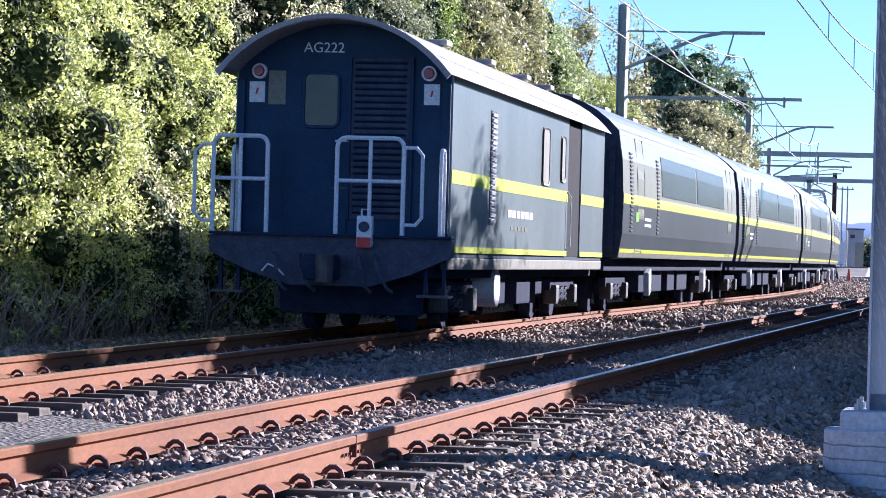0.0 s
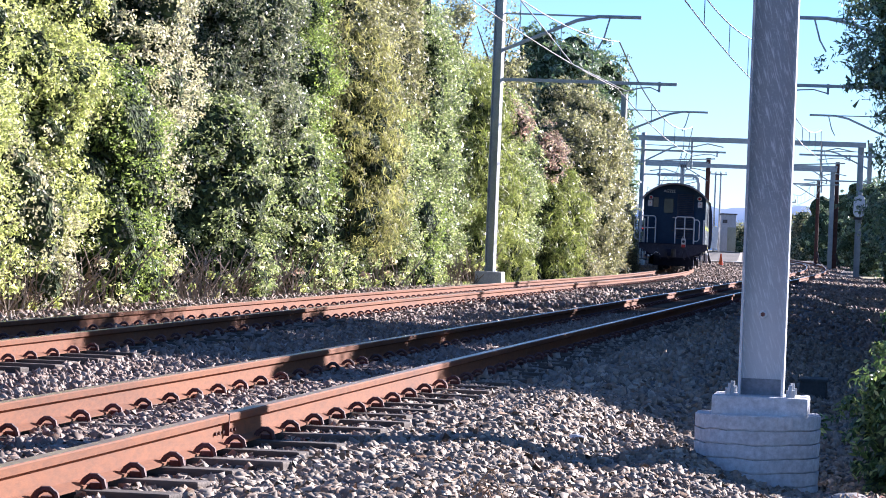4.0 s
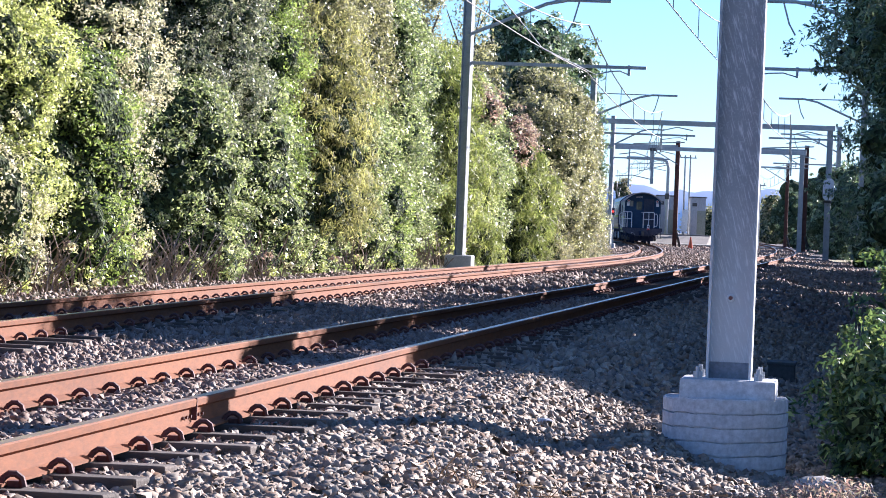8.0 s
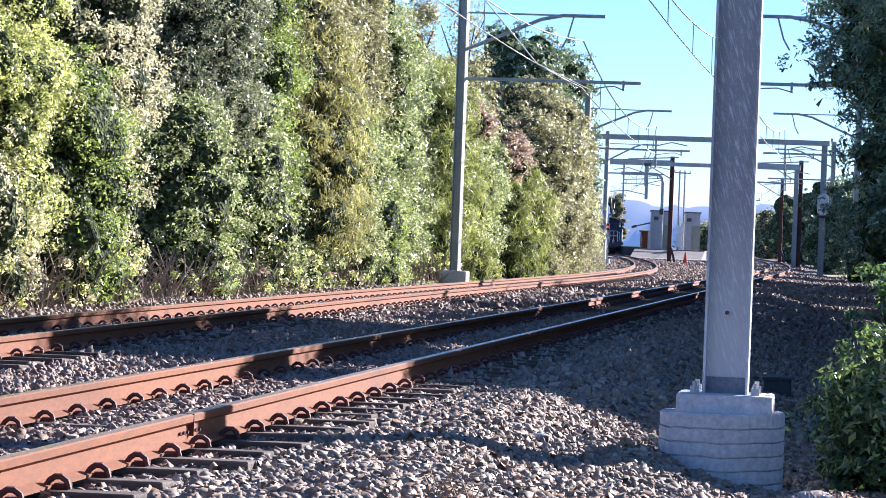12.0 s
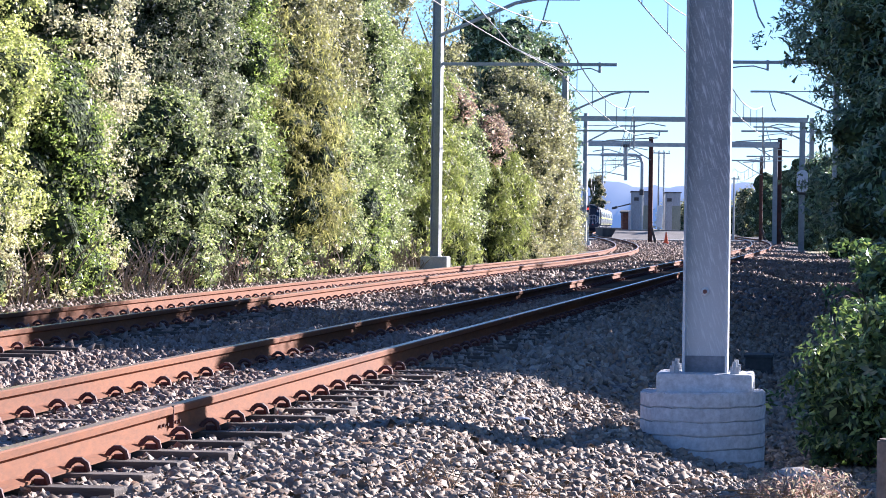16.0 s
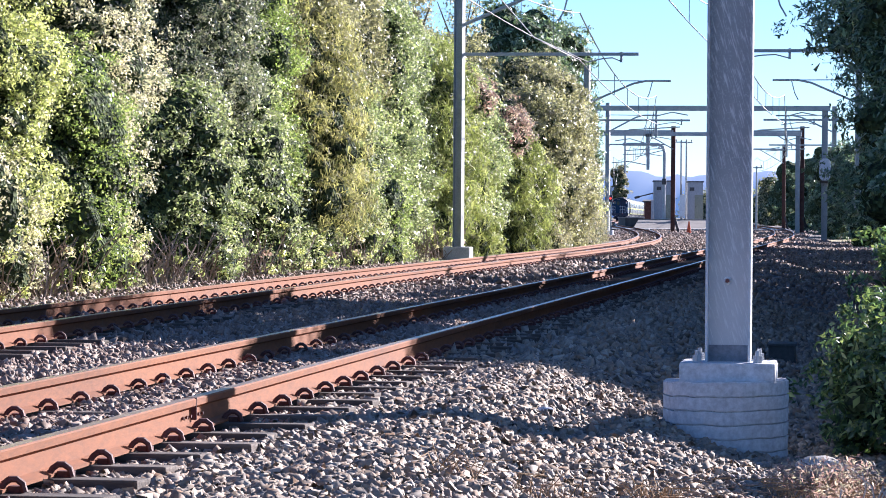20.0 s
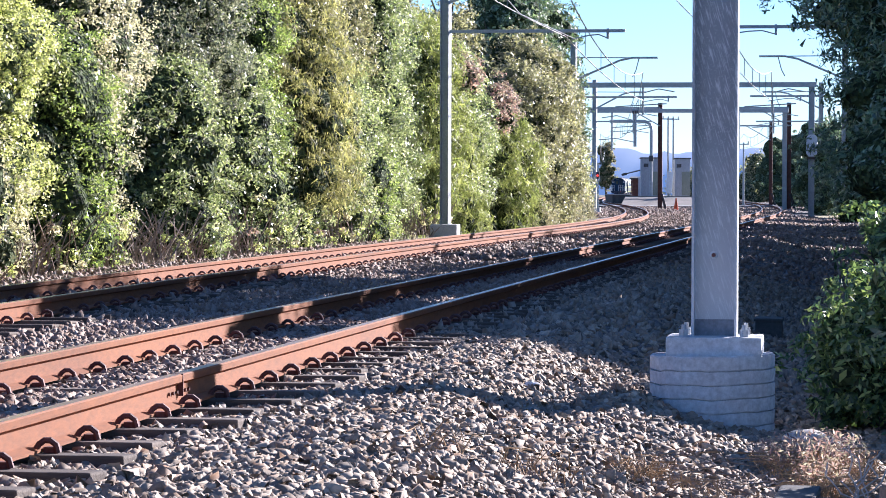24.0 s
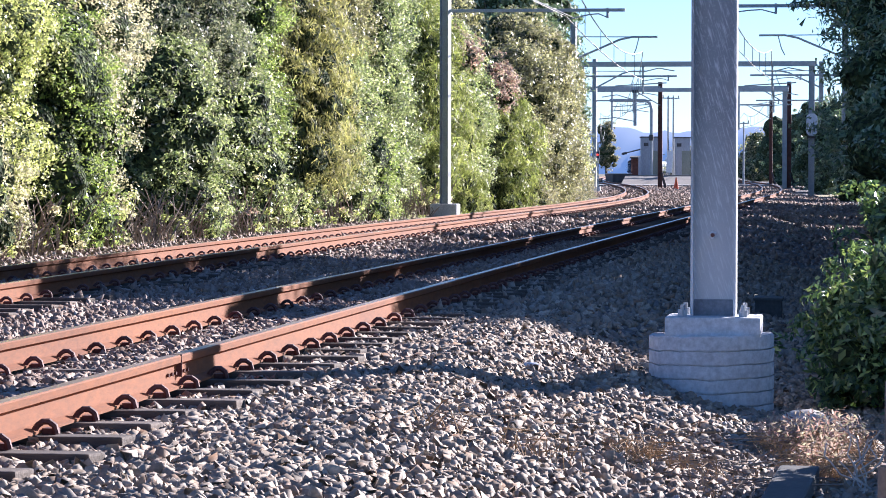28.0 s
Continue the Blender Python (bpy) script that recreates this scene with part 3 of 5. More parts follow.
def build_van():
    """Guard's and generator van: end platform with white rails, arched roof, louvres."""
    van = empty("luggage_van", "dark green railway luggage van with white end railings and grey sides", "railway van")
    hw, L = 1.205, 13.6
    zb, ze, zt = 0.86, 2.93, 3.42
    r = L / 2
    arc = arc_profile(hw, ze, zt)
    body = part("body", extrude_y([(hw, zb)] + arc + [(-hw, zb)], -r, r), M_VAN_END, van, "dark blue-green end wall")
    # side sheets
    for s in (1, -1):
        door0, door1 = 2.7, 4.1
        x = s * (hw + 0.012)
        for a, b in ((-r, door0), (door1, r)):
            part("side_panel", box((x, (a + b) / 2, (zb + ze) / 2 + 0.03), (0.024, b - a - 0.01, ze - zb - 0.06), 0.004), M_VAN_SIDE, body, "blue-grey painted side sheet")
            part("yellow_stripe", box((s * (hw + 0.027), (a + b) / 2, 1.755), (0.006, b - a - 0.02, 0.15)), M_YELLOW, body, "yellow band")
            part("lower_stripe", box((s * (hw + 0.027), (a + b) / 2, 0.95), (0.006, b - a - 0.02, 0.07)), M_YELLOW, body, "thin pale yellow line")
        # Flat sheet across the doorway; the dark inside is painted black.
        bm = box((s * (hw - 0.02), (door0 + door1) / 2, (zb + ze) / 2), (0.05, door1 - door0, ze - zb - 0.1))
        part("door", bm, M_BLACK, body, "flat black sheet for the unlit side doorway")
        part("door_rail", tube([(s * (hw + 0.03), door0 - 0.08, 1.0), (s * (hw + 0.08), door0 - 0.08, 1.05), (s * (hw + 0.08), door0 - 0.08, 1.75), (s * (hw + 0.03), door0 - 0.08, 1.82)], 0.016), M_WHITE, body)
        # louvre column
        y = -4.0
        part("louvre_frame", box((s * (hw + 0.028), y, 1.94), (0.012, 0.36, 1.36), 0.003), M_RUBBER, body, "black slotted vent")
        for k in range(20):
            part("louvre_slat", box((s * (hw + 0.042), y, 1.31 + k * 0.0665), (0.026, 0.32, 0.034), rot=Matrix.Rotation(radians(25 * s), 4, "Y")), M_WHITE, body)
        for y, w, z0, z1 in ((0.4, 0.62, 1.86, 2.62), (2.1, 0.4, 1.95, 2.58)):
            part("side_window", box((s * (hw + 0.03), y, (z0 + z1) / 2), (0.012, w, z1 - z0), 0.004), M_BEIGE, body, "blanked window in a pale frame")
            part("window_frame", tube([(s * (hw + 0.035), y + px, z) for px, _, z in rounded(-w / 2, w / 2, z0, z1, 0.1)], 0.015, 5, True), M_DIRTY, body)
        # lettering: two rows of pale bars
        for k in range(6):
            part("lettering_bar", box((s * (hw + 0.027), -2.6 + 0.36 * k, 1.42), (0.005, 0.28, 0.09)), M_WHITE, body)
        for k in range(5):
            part("lettering_bar", box((s * (hw + 0.027), -2.4 + 0.3 * k, 1.24), (0.005, 0.2, 0.05)), M_CAR_UPPER, body)
        part("sole_bar", box((s * (hw - 0.03), 0, 0.79), (0.08, L, 0.13), 0.01), M_BEIGE, body, "pale dusty sole bar")
    # roof with a deep rounded rim over the end
    out = arc_profile(hw + 0.11, ze - 0.09, zt + 0.06, 18)
    inn = arc_profile(hw + 0.0, ze - 0.05, zt, 18)
    roof = part("roof", extrude_y(out + inn[::-1], -r - 0.62, r + 0.12), M_ROOF, van, "pale grey weathered arched roof")
    for y in (-3.2, 0.2, 3.4, 5.8):
        part("roof_vent", box((0.35, y, zt + 0.06), (0.36, 0.4, 0.07), 0.02), M_ROOF, roof)
    part("roof_rim", extrude_y(out + [(x * 0.965, z - 0.05) for x, z in out][::-1], -r - 0.67, -r - 0.62), M_ROOF, roof)
    # end wall furniture; e: just behind the wall
    e = -r
    for s in (1, -1):
        lamp = part("marker_lamp", cyl((s * 0.96, e, 2.88), (s * 0.96, e - 0.06, 2.88), 0.085, n=20), M_WHITE, body, "red lamp in a pale ring")
        part("lens", cyl((s * 0.96, e - 0.06, 2.88), (s * 0.96, e - 0.085, 2.88), 0.062, 0.05, 16), M_REDLENS, lamp)
        st = part("warning_sticker", box((s * 0.99, e - 0.006, 2.65), (0.175, 0.008, 0.23)), M_WHITE, body, "white warning sticker with a red mark")
        part("sticker_mark", box((s * 0.99, e - 0.013, 2.66), (0.022, 0.004, 0.07), rot=Matrix.Rotation(radians(15), 4, "Y")), M_RED, st)
        part("corner_post", box((s * (hw - 0.04), e - 0.02, 1.85), (0.09, 0.05, 1.9), 0.01), M_VAN_END, body)
    part("blank_plate", box((-0.76, e - 0.01, 2.7), (0.2, 0.02, 0.38), 0.008), M_BEIGE, body, "beige cover plate")
    part("end_window", box((-0.25, e - 0.026, 2.57), (0.37, 0.014, 0.57), 0.006), M_GLASS, body, "dark end window")
    part("end_window_frame", tube([(px, e - 0.03, z) for px, _, z in rounded(-0.45, -0.05, 2.27, 2.87, 0.08)], 0.02, 5, True), M_VAN_END, body)
    door = part("end_door", box((-0.3, e - 0.01, 1.9), (0.72, 0.02, 2.0), 0.008), M_VAN_END, body, "dark end door")
    part("door_handle", box((0.0, e - 0.04, 2.12), (0.16, 0.02, 0.02)), M_WHITE, door)
    part("door_handle", box((-0.02, e - 0.04, 1.6), (0.16, 0.02, 0.02)), M_DIRTY, door)
    lou = part("end_louvre", box((0.42, e - 0.012, 2.15), (0.66, 0.024, 1.78), 0.006), M_RUBBER, body, "black louvred grille")
    for k in range(24):
        part("slat", box((0.42, e - 0.034, 1.33 + k * 0.072), (0.58, 0.045, 0.012), rot=Matrix.Rotation(radians(-32), 4, "X")), M_VAN_END, lou)
    for x in (0.07, 0.77):
        part("grille_edge", box((x, e - 0.03, 2.15), (0.04, 0.04, 1.8), 0.006), M_VAN_END, lou)
    m = Matrix.Translation((-0.47, e - 0.004, 3.1)) @ Matrix.Rotation(radians(90), 4, "X")
    text_part("AG222", 0.16, m, M_WHITE, body, "fleet_number")
    # platform, headstock, railings
    ey = e - 0.5
    part("end_platform", box((0, e - 0.25, 1.04), (2.56, 0.5, 0.06), 0.01), M_UNDER, van)
    prof = [(-1.35, 1.05), (1.35, 1.05), (1.35, 0.86), (0.9, 0.66), (0.45, 0.52), (-0.45, 0.52), (-0.9, 0.66), (-1.35, 0.86)]
    part("headstock", extrude_y(prof, ey - 0.04, ey + 0.1), M_RUBBER, van, "dark steel headstock")
    part("headstock_lip", box((0, ey - 0.02, 1.07), (2.7, 0.16, 0.03), 0.006), M_UNDER, van)
    for x0, x1 in ((-1.34, -0.73), (0.05, 0.79)):
        gate = part("railing", tube([(px, ey, z) for px, _, z in rounded(x0, x1, 1.06, 2.14, 0.1)][:10] + [(x0, ey, 1.06)], 0.026), M_WHITE, van, "white tubular end railing")
        part("railing_leg", cyl((x1, ey, 1.06), (x1, ey, 2.05), 0.026, n=8), M_WHITE, gate)
        part("railing_bar", cyl(((x0 + x1) / 2, ey, 1.06), ((x0 + x1) / 2, ey, 2.12), 0.022, n=8), M_WHITE, gate)
        part("railing_bar", cyl((x0, ey, 1.67), (x1, ey, 1.67), 0.022, n=8), M_WHITE, gate)
    for s, z0, z1 in ((1, 1.2, 2.04), (-1, 1.2, 2.04)):
        pts = [(s * 0.79 if s > 0 else -1.34, ey, z1), (s * (0.93 if s > 0 else 1.46), ey, z1), (s * (1.0 if s > 0 else 1.55), ey, z1 - 0.08), (s * (1.0 if s > 0 else 1.55), ey, z0 + 0.08),
               (s * (0.93 if s > 0 else 1.46), ey, z0), (s * 0.79 if s > 0 else -1.34, ey, z0)]
        part("side_loop", tube(pts, 0.022), M_WHITE, van)
        part("grab_rail", tube([(s * 1.17, ey + 0.2, 1.08), (s * 1.17, ey + 0.2, 1.95), (s * 1.17, ey + 0.25, 2.03), (s * 1.17, ey + 0.36, 2.03), (s * 1.17, ey + 0.41, 1.95), (s * 1.17, ey + 0.41, 1.08)], 0.022), M_WHITE, van)
        stp = part("footstep", box((s * 1.15, ey + 0.1, 0.43), (0.36, 0.26, 0.03), 0.005), M_DIRTY, van)
        for dx in (-0.1, 0.1):
            part("step_hanger", box((s * 1.15 + dx, ey + 0.1, 0.62), (0.04, 0.05, 0.4)), M_UNDER, stp)
    tl = part("tail_lamp", box((0.4, ey - 0.1, 1.12), (0.17, 0.12, 0.34), 0.02), M_WHITE, van, "portable red and white tail lamp")
    part("tail_lens", cyl((0.4, ey - 0.155, 1.17), (0.4, ey - 0.185, 1.17), 0.058, n=16), M_RUBBER, tl)
    part("tail_panel", box((0.4, ey - 0.163, 1.0), (0.155, 0.006, 0.11)), M_RED, tl)
    part("tail_handle", tube([(0.36, ey - 0.1, 1.28), (0.36, ey - 0.1, 1.36), (0.44, ey - 0.1, 1.36), (0.44, ey - 0.1, 1.28)], 0.012), M_WHITE, tl)
    cp = part("coupler", box((-0.05, ey - 0.2, 0.72), (0.34, 0.4, 0.28), 0.05), M_UNDER, van)
    part("coupler_knuckle", cyl((0.03, ey - 0.42, 0.56), (0.03, ey - 0.42, 0.86), 0.1, n=12), M_DIRTY, cp)
    for x, d in ((-0.62, 0.0), (-0.35, 0.05), (0.32, 0.0), (0.5, 0.06)):
        part("brake_hose", tube([(x, ey - 0.05, 0.86), (x + 0.02, ey - 0.14, 0.84), (x + 0.06, ey - 0.18, 0.7), (x + 0.1 + d, ey - 0.16, 0.52), (x + 0.16 + d, ey - 0.1, 0.46)], 0.02), M_RUBBER, van)
    part("chain", tube([(-0.75, ey - 0.06, 0.66), (-0.68, ey - 0.07, 0.74), (-0.58, ey - 0.07, 0.7), (-0.5, ey - 0.06, 0.62)], 0.012), M_WHITE, van)
    part("underframe", box((0, 0, 0.72), (2.1, L, 0.2), 0.02), M_UNDER, van)
    tank = part("tank", cyl((0.5, -2.6, 0.5), (1.1, -2.6, 0.5), 0.24, n=20), M_WHITE, van, "pale round air tank")
    part("tank_band", cyl((0.75, -2.6, 0.5), (0.8, -2.6, 0.5), 0.25, n=20), M_DIRTY, tank)
    for y, w, h in ((-1.4, 0.8, 0.4), (0.6, 1.2, 0.42), (2.0, 0.6, 0.3)):
        part("equipment_box", box((0.7, y, 0.62 - h / 2 + 0.06), (0.5, w, h), 0.03), M_UNDER, van)
        part("equipment_box", box((-0.7, y, 0.62 - h / 2 + 0.06), (0.5, w, h), 0.03), M_UNDER, van)
    for y in (-4.6, 4.6):
        build_bogie(van, y)
    # Added dark boxes stand for the unlit space under the van.
    for y in (-6.1, -4.6, -3.4):
        part("dark_filler", box((0, y, 0.42), (1.62, 0.3, 0.46), 0.05), M_UNDER, van)
    part("gangway", box((0, r + 0.3, 1.95), (1.1, 0.6, 2.1), 0.06), M_RUBBER, van)
    TRAIN.append((van, r, 4.6))


def build_carriage():
    """Long passenger carriage: curved sides, dark glazing, yellow band, vents, bogies."""
    car = empty("passenger_carriage", "grey passenger carriage with a yellow band and dark windows", "railway carriage", "carriages of the train")
    hw, L = 1.38, 19.9
    r = L / 2
    side = [(hw - 0.06, 0.92), (hw, 1.3), (hw + 0.01, 1.9), (hw - 0.02, 2.5), (hw - 0.09, 2.95)]
    arc = arc_profile(hw - 0.09, 2.95, 3.55, 12)
    prof = side[:-1] + arc + [(-x, z) for x, z in side[:-1]][::-1]
    body = part("body", extrude_y(prof, -r, r), M_CAR_UPPER, car, "pale grey body shell")
    body.data.materials.append(M_RUBBER)
    for p in body.data.polygons:
        if abs(p.normal.y) > 0.9:
            p.material_index = 1

    def band(s, y0, y1, z0, z1, d, mat, name, label=""):
        def fx(z):
            for (xa, za), (xb, zb) in zip(side, side[1:]):
                if z <= zb:
                    return xa + (xb - xa) * (z - za) / (zb - za)
            return side[-1][0]
        bm = bmesh.new()
        zs = [z0 + (z1 - z0) * i / 3 for i in range(4)]
        loop = [(fx(z) + d, z) for z in zs] + [(fx(z) - 0.02, z) for z in zs][::-1]
        A = [bm.verts.new((s * x, y0, z)) for x, z in loop]
        B = [bm.verts.new((s * x, y1, z)) for x, z in loop]
        n = len(loop)
        for i in range(n):
            bm.faces.new((A[i], A[(i + 1) % n], B[(i + 1) % n], B[i]))
        bm.faces.new(A[::-1])
        bm.faces.new(B)
        bmesh.ops.recalc_face_normals(bm, faces=bm.faces[:])
        return part(name, bm, mat, body, label)

    for s in (1, -1):
        band(s, -r + 0.02, r - 0.02, 0.93, 0.99, 0.004, M_DIRTY, "sill_panel", "dirty brown-grey sill")
        band(s, -r + 0.02, r - 0.02, 1.07, 1.78, 0.004, M_CAR_LOWER, "lower_panel", "dark grey lower side")
        band(s, -r + 0.02, r - 0.02, 1.79, 1.95, 0.006, M_YELLOW, "yellow_stripe", "yellow band")
        band(s, -r + 0.02, r - 0.02, 1.0, 1.06, 0.006, M_YELLOW, "lower_stripe", "thin yellow line")
        band(s, -r + 0.02, r - 0.02, 2.9, 2.945, 0.006, M_YELLOW, "upper_stripe", "thin pale yellow line")
        for y0, y1 in ((-4.6, 1.2), (1.45, 7.0)):
            band(s, y0, y1, 2.02, 2.72, 0.01, M_GLASS, "window_band", "long dark tinted window")
        for y in (-7.6, 8.4):
            dr = band(s, y - 0.42, y + 0.42, 1.02, 2.85, 0.008, M_CAR_UPPER, "side_door")
            for dy in (-0.47, 0.47):
                band(s, y + dy - 0.02, y + dy + 0.02, 1.0, 2.9, 0.012, M_RUBBER, "door_edge")
        for y in (-8.9, -5.2):
            for k in range(20):
                band(s, y - 0.16, y + 0.16, 1.35 + 0.066 * k, 1.35 + 0.066 * k + 0.03, 0.02, M_RUBBER, "louvre_slat")
        band(s, -8.3, -7.9, 1.52, 1.68, 0.01, M_GREENLOGO, "green_mark")
        for k in range(2):
            band(s, -7.1, -6.2, 1.55 - 0.1 * k, 1.6 - 0.1 * k, 0.01, M_WHITE, "lettering_bar")
    for y in range(-8, 9, 4):
        part("roof_vent", box((0, y, 3.56), (0.6, 0.7, 0.1), 0.03), M_ROOF, car)
    part("underframe", box((0, 0, 0.8), (2.2, L, 0.2), 0.02), M_UNDER, car)
    for y, w in ((-3.6, 1.4), (-1.6, 1.6), (0.8, 1.2), (2.8, 1.8)):
        for s in (1, -1):
            part("equipment_box", box((s * 0.72, y, 0.52), (0.5, w, 0.42), 0.03), M_UNDER, car)
    for y in (-4.9, 4.6):
        for s in (1, -1):
            part("footstep", box((s * 1.2, y, 0.5), (0.1, 0.36, 0.42), 0.02, Matrix.Rotation(radians(14), 4, "X")), M_WHITE, car)
    for y in (-7.1, 7.1):
        build_bogie(car, y)
    for s in (1, -1):
        part("gangway", box((0, s * (r + 0.22), 1.95), (1.2, 0.44, 2.2), 0.06), M_RUBBER, car)
        part("end_post", box((1.2, -s * (r + 0.03), 1.9), (0.1, 0.06, 1.8), 0.01), M_RUBBER, car)
    return car


build_van()
first = build_carriage()
for i in range(6):
    c = first if i == 0 else copy_thing(first, Matrix())
    TRAIN.append((c, 13.6 + 1.25 + 9.95 + 20.75 * i, 7.1))


# the train draws ahead a little at first
LEAD_T, LEAD = (0, 0.5, 1, 2, 3, 5, 7), (0, 0.2, 1.3, 2.0, 1.8, 0.9, 0)


def train_pose(t, mid, half):
    s = REAR0 + V * t + mid + float(np.interp(t, LEAD_T, LEAD))
    a, b = s - half, s + half
    xa, xb = centre2(a), centre2(b)
    return pose((xa + xb) / 2, s, 0.1525 + (rise(a) + rise(b)) / 2, math.degrees(math.atan2(rise(b) - rise(a), b - a)), 0, math.degrees(math.atan2(xa - xb, b - a)))


# ---- overhead line ----


def h_section(bm, x, y, z0, z1, w, d, turn=0.0, tf=0.017, tw=0.012):
    """Upright rolled-steel section: web across x, flanges at both ends of it."""
    R = Matrix.Translation((x, y, 0)) @ Matrix.Rotation(turn, 4, "Z")
    h = z1 - z0
    for s in (1, -1):
        add_box(bm, R @ Vector((s * (w / 2 - tf / 2), 0, (z0 + z1) / 2)), (tf, d, h), 0.002, Matrix.Rotation(turn, 4, "Z"))
    add_box(bm, R @ Vector((0, 0, (z0 + z1) / 2)), (w - 2 * tf, tw, h), 0, Matrix.Rotation(turn, 4, "Z"))


def build_near_mast():
    x, y, zg = -0.81, 18.3, -0.36     # middle of the footing; the column stands a little off it
    px = x + 0.014
    mast = empty("overhead_line_mast", "grey galvanised steel mast bolted to a round concrete footing", "line mast", "overhead line masts")
    bm = bmesh.new()
    top = 0.16
    h_section(bm, px, y, top, 8.2, 0.278, 0.25, tf=0.016)
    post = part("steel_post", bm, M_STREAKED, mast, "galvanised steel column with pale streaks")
    part("post_foot_band", box((px, y - 0.004, top + 0.05), (0.244, 0.03, 0.105)), M_FOOTPAINT, post, "darker grey painted foot")
    pb = part("post_bolt", cyl((px - 0.008, y - 0.006, 0.66), (px - 0.008, y - 0.022, 0.66), 0.026, 0.024, 14), M_WHITE, post, "single pale bolt with a rusty nut")
    part("bolt_nut", cyl((px - 0.008, y - 0.022, 0.66), (px - 0.008, y - 0.045, 0.66), 0.014, n=6), M_CLIP, pb)
    foot = bmesh.new()
    rings = []
    hts = [(-0.75, 0.385)]
    z = zg - 0.1
    while z < 0.0:
        hts += [(z, 0.362), (z + 0.001, 0.384), (z + 0.077, 0.387), (z + 0.078, 0.362), (z + 0.084, 0.362)]
        z += 0.085
    hts += [(z, 0.378), (0.03, 0.378), (0.046, 0.36)]
    for hz, rad in hts:
        rings.append([foot.verts.new((x + (rad + 0.004 * noise.noise((a * 0.7, hz * 9, 2))) * math.cos(2 * math.pi * a / 40), y + rad * math.sin(2 * math.pi * a / 40), hz + 0.012 * noise.noise((3 * math.cos(a * 0.157), 3 * math.sin(a * 0.157), hz * 2)) + 0.006 * math.cos(a * 0.157))) for a in range(40)])
    for A, B in zip(rings, rings[1:]):
        for j in range(40):
            foot.faces.new((A[j], A[(j + 1) % 40], B[(j + 1) % 40], B[j]))
    foot.faces.new(rings[-1])
    fo = part("concrete_footing", foot, M_CONCRETE, mast, "round ribbed concrete footing")
    part("concrete_cap", box((x + 0.018, y, 0.1), (0.585, 0.5, 0.125), 0.02), M_CONCRETE, fo, "square concrete cap")
    for sx in (-0.17, 0.2):
        for sy in (-0.16, 0.16):
            b = bmesh.new()
            add_cyl(b, (x + sx, y + sy, 0.16), (x + sx, y + sy, 0.235), 0.014, n=8)
            add_cyl(b, (x + sx, y + sy, 0.16), (x + sx, y + sy, 0.205), 0.031, n=6)
            part("anchor_bolt", b, M_GALV, fo)
    return mast


build_near_mast()


def build_mast(x, y, z1, reach, side, kind, beam, hang, steady, mat=None, label="grey steel overhead line mast with a long bracket arm"):
    """A mast with one arm towards the track. side: +1 arm to the right. kind: strut (raking stay), beam (plain, with a hanger) or both."""
    mat = mat or M_GREYSTEEL
    zg = ground_z(x, y)
    mast = empty("overhead_line_mast", label, "line mast", "overhead line masts")
    bm = bmesh.new()
    h_section(bm, x, y, zg + (0.3 if side > 0 else 0.2), z1, 0.25, 0.25, radians(-12) * side)
    part("steel_post", bm, mat, mast)
    fb = bmesh.new()
    w = 0.75 if side > 0 else 0.5
    add_box(fb, (x, y, zg + 0.12 if side > 0 else zg), (w, w, 0.45), 0.04)
    part("concrete_footing", fb, M_CONCRETE, mast)
    za = 7.38 + rise(y)
    if kind != "beam":
        part("strut_arm", tube([(x, y, za - 1.05), (x + side * reach * 0.55, y, za - 0.12), (x + side * reach * 0.7, y, za), (x + side * reach, y, za)], 0.055, 6), mat, mast)
        part("tie", cyl((x, y, za + 0.02), (x + side * reach * 0.75, y, za), 0.025, n=6), mat, mast)
        part("dropper_arm", tube([(x + side * reach * 0.78, y, za), (x + side * reach * 0.74, y, za - 0.6), (x + side * reach * 0.7, y, za - 0.9)], 0.025, 5), mat, mast)
    if kind != "strut":
        za = 5.56 + rise(y)
        reach = beam
        part("beam_arm", box((x + side * reach / 2, y, za), (reach, 0.08, 0.09), 0.01), mat, mast)
        hx = x + side * hang
        part("hanger", box((hx, y, za - 0.08), (0.07, 0.09, 0.29), 0.01), mat, mast)
        part("steady_arm", tube([(hx, y, za - 0.2), (hx + steady * 0.25, y, za - 0.1), (hx + steady * 0.5, y, za - 0.12), (hx + steady, y, za - 0.23)], 0.02, 5), mat, mast)
    return mast


build_mast(-11.08, 81.6, 8.15, 3.95, 1, "both", 5.0, 4.52, -1.0)
build_mast(-12.6, 137, 8.1, 3.9, 1, "both", 4.8, 4.4, -1.2)
build_mast(1.05, 80, 8.0, 4.35, -1, "both", 4.05, 2.95, -1.5)
build_mast(-0.1, 136, 8.0, 3.9, -1, "both", 4.3, 2.0, -1.5)
build_mast(-15.6, 184, 8.2, 3.2, 1, "both", 3.6, 3.2, -0.8)
build_mast(-1.6, 184, 8.0, 3.6, -1, "both", 4.0, 2.6, -1.3)


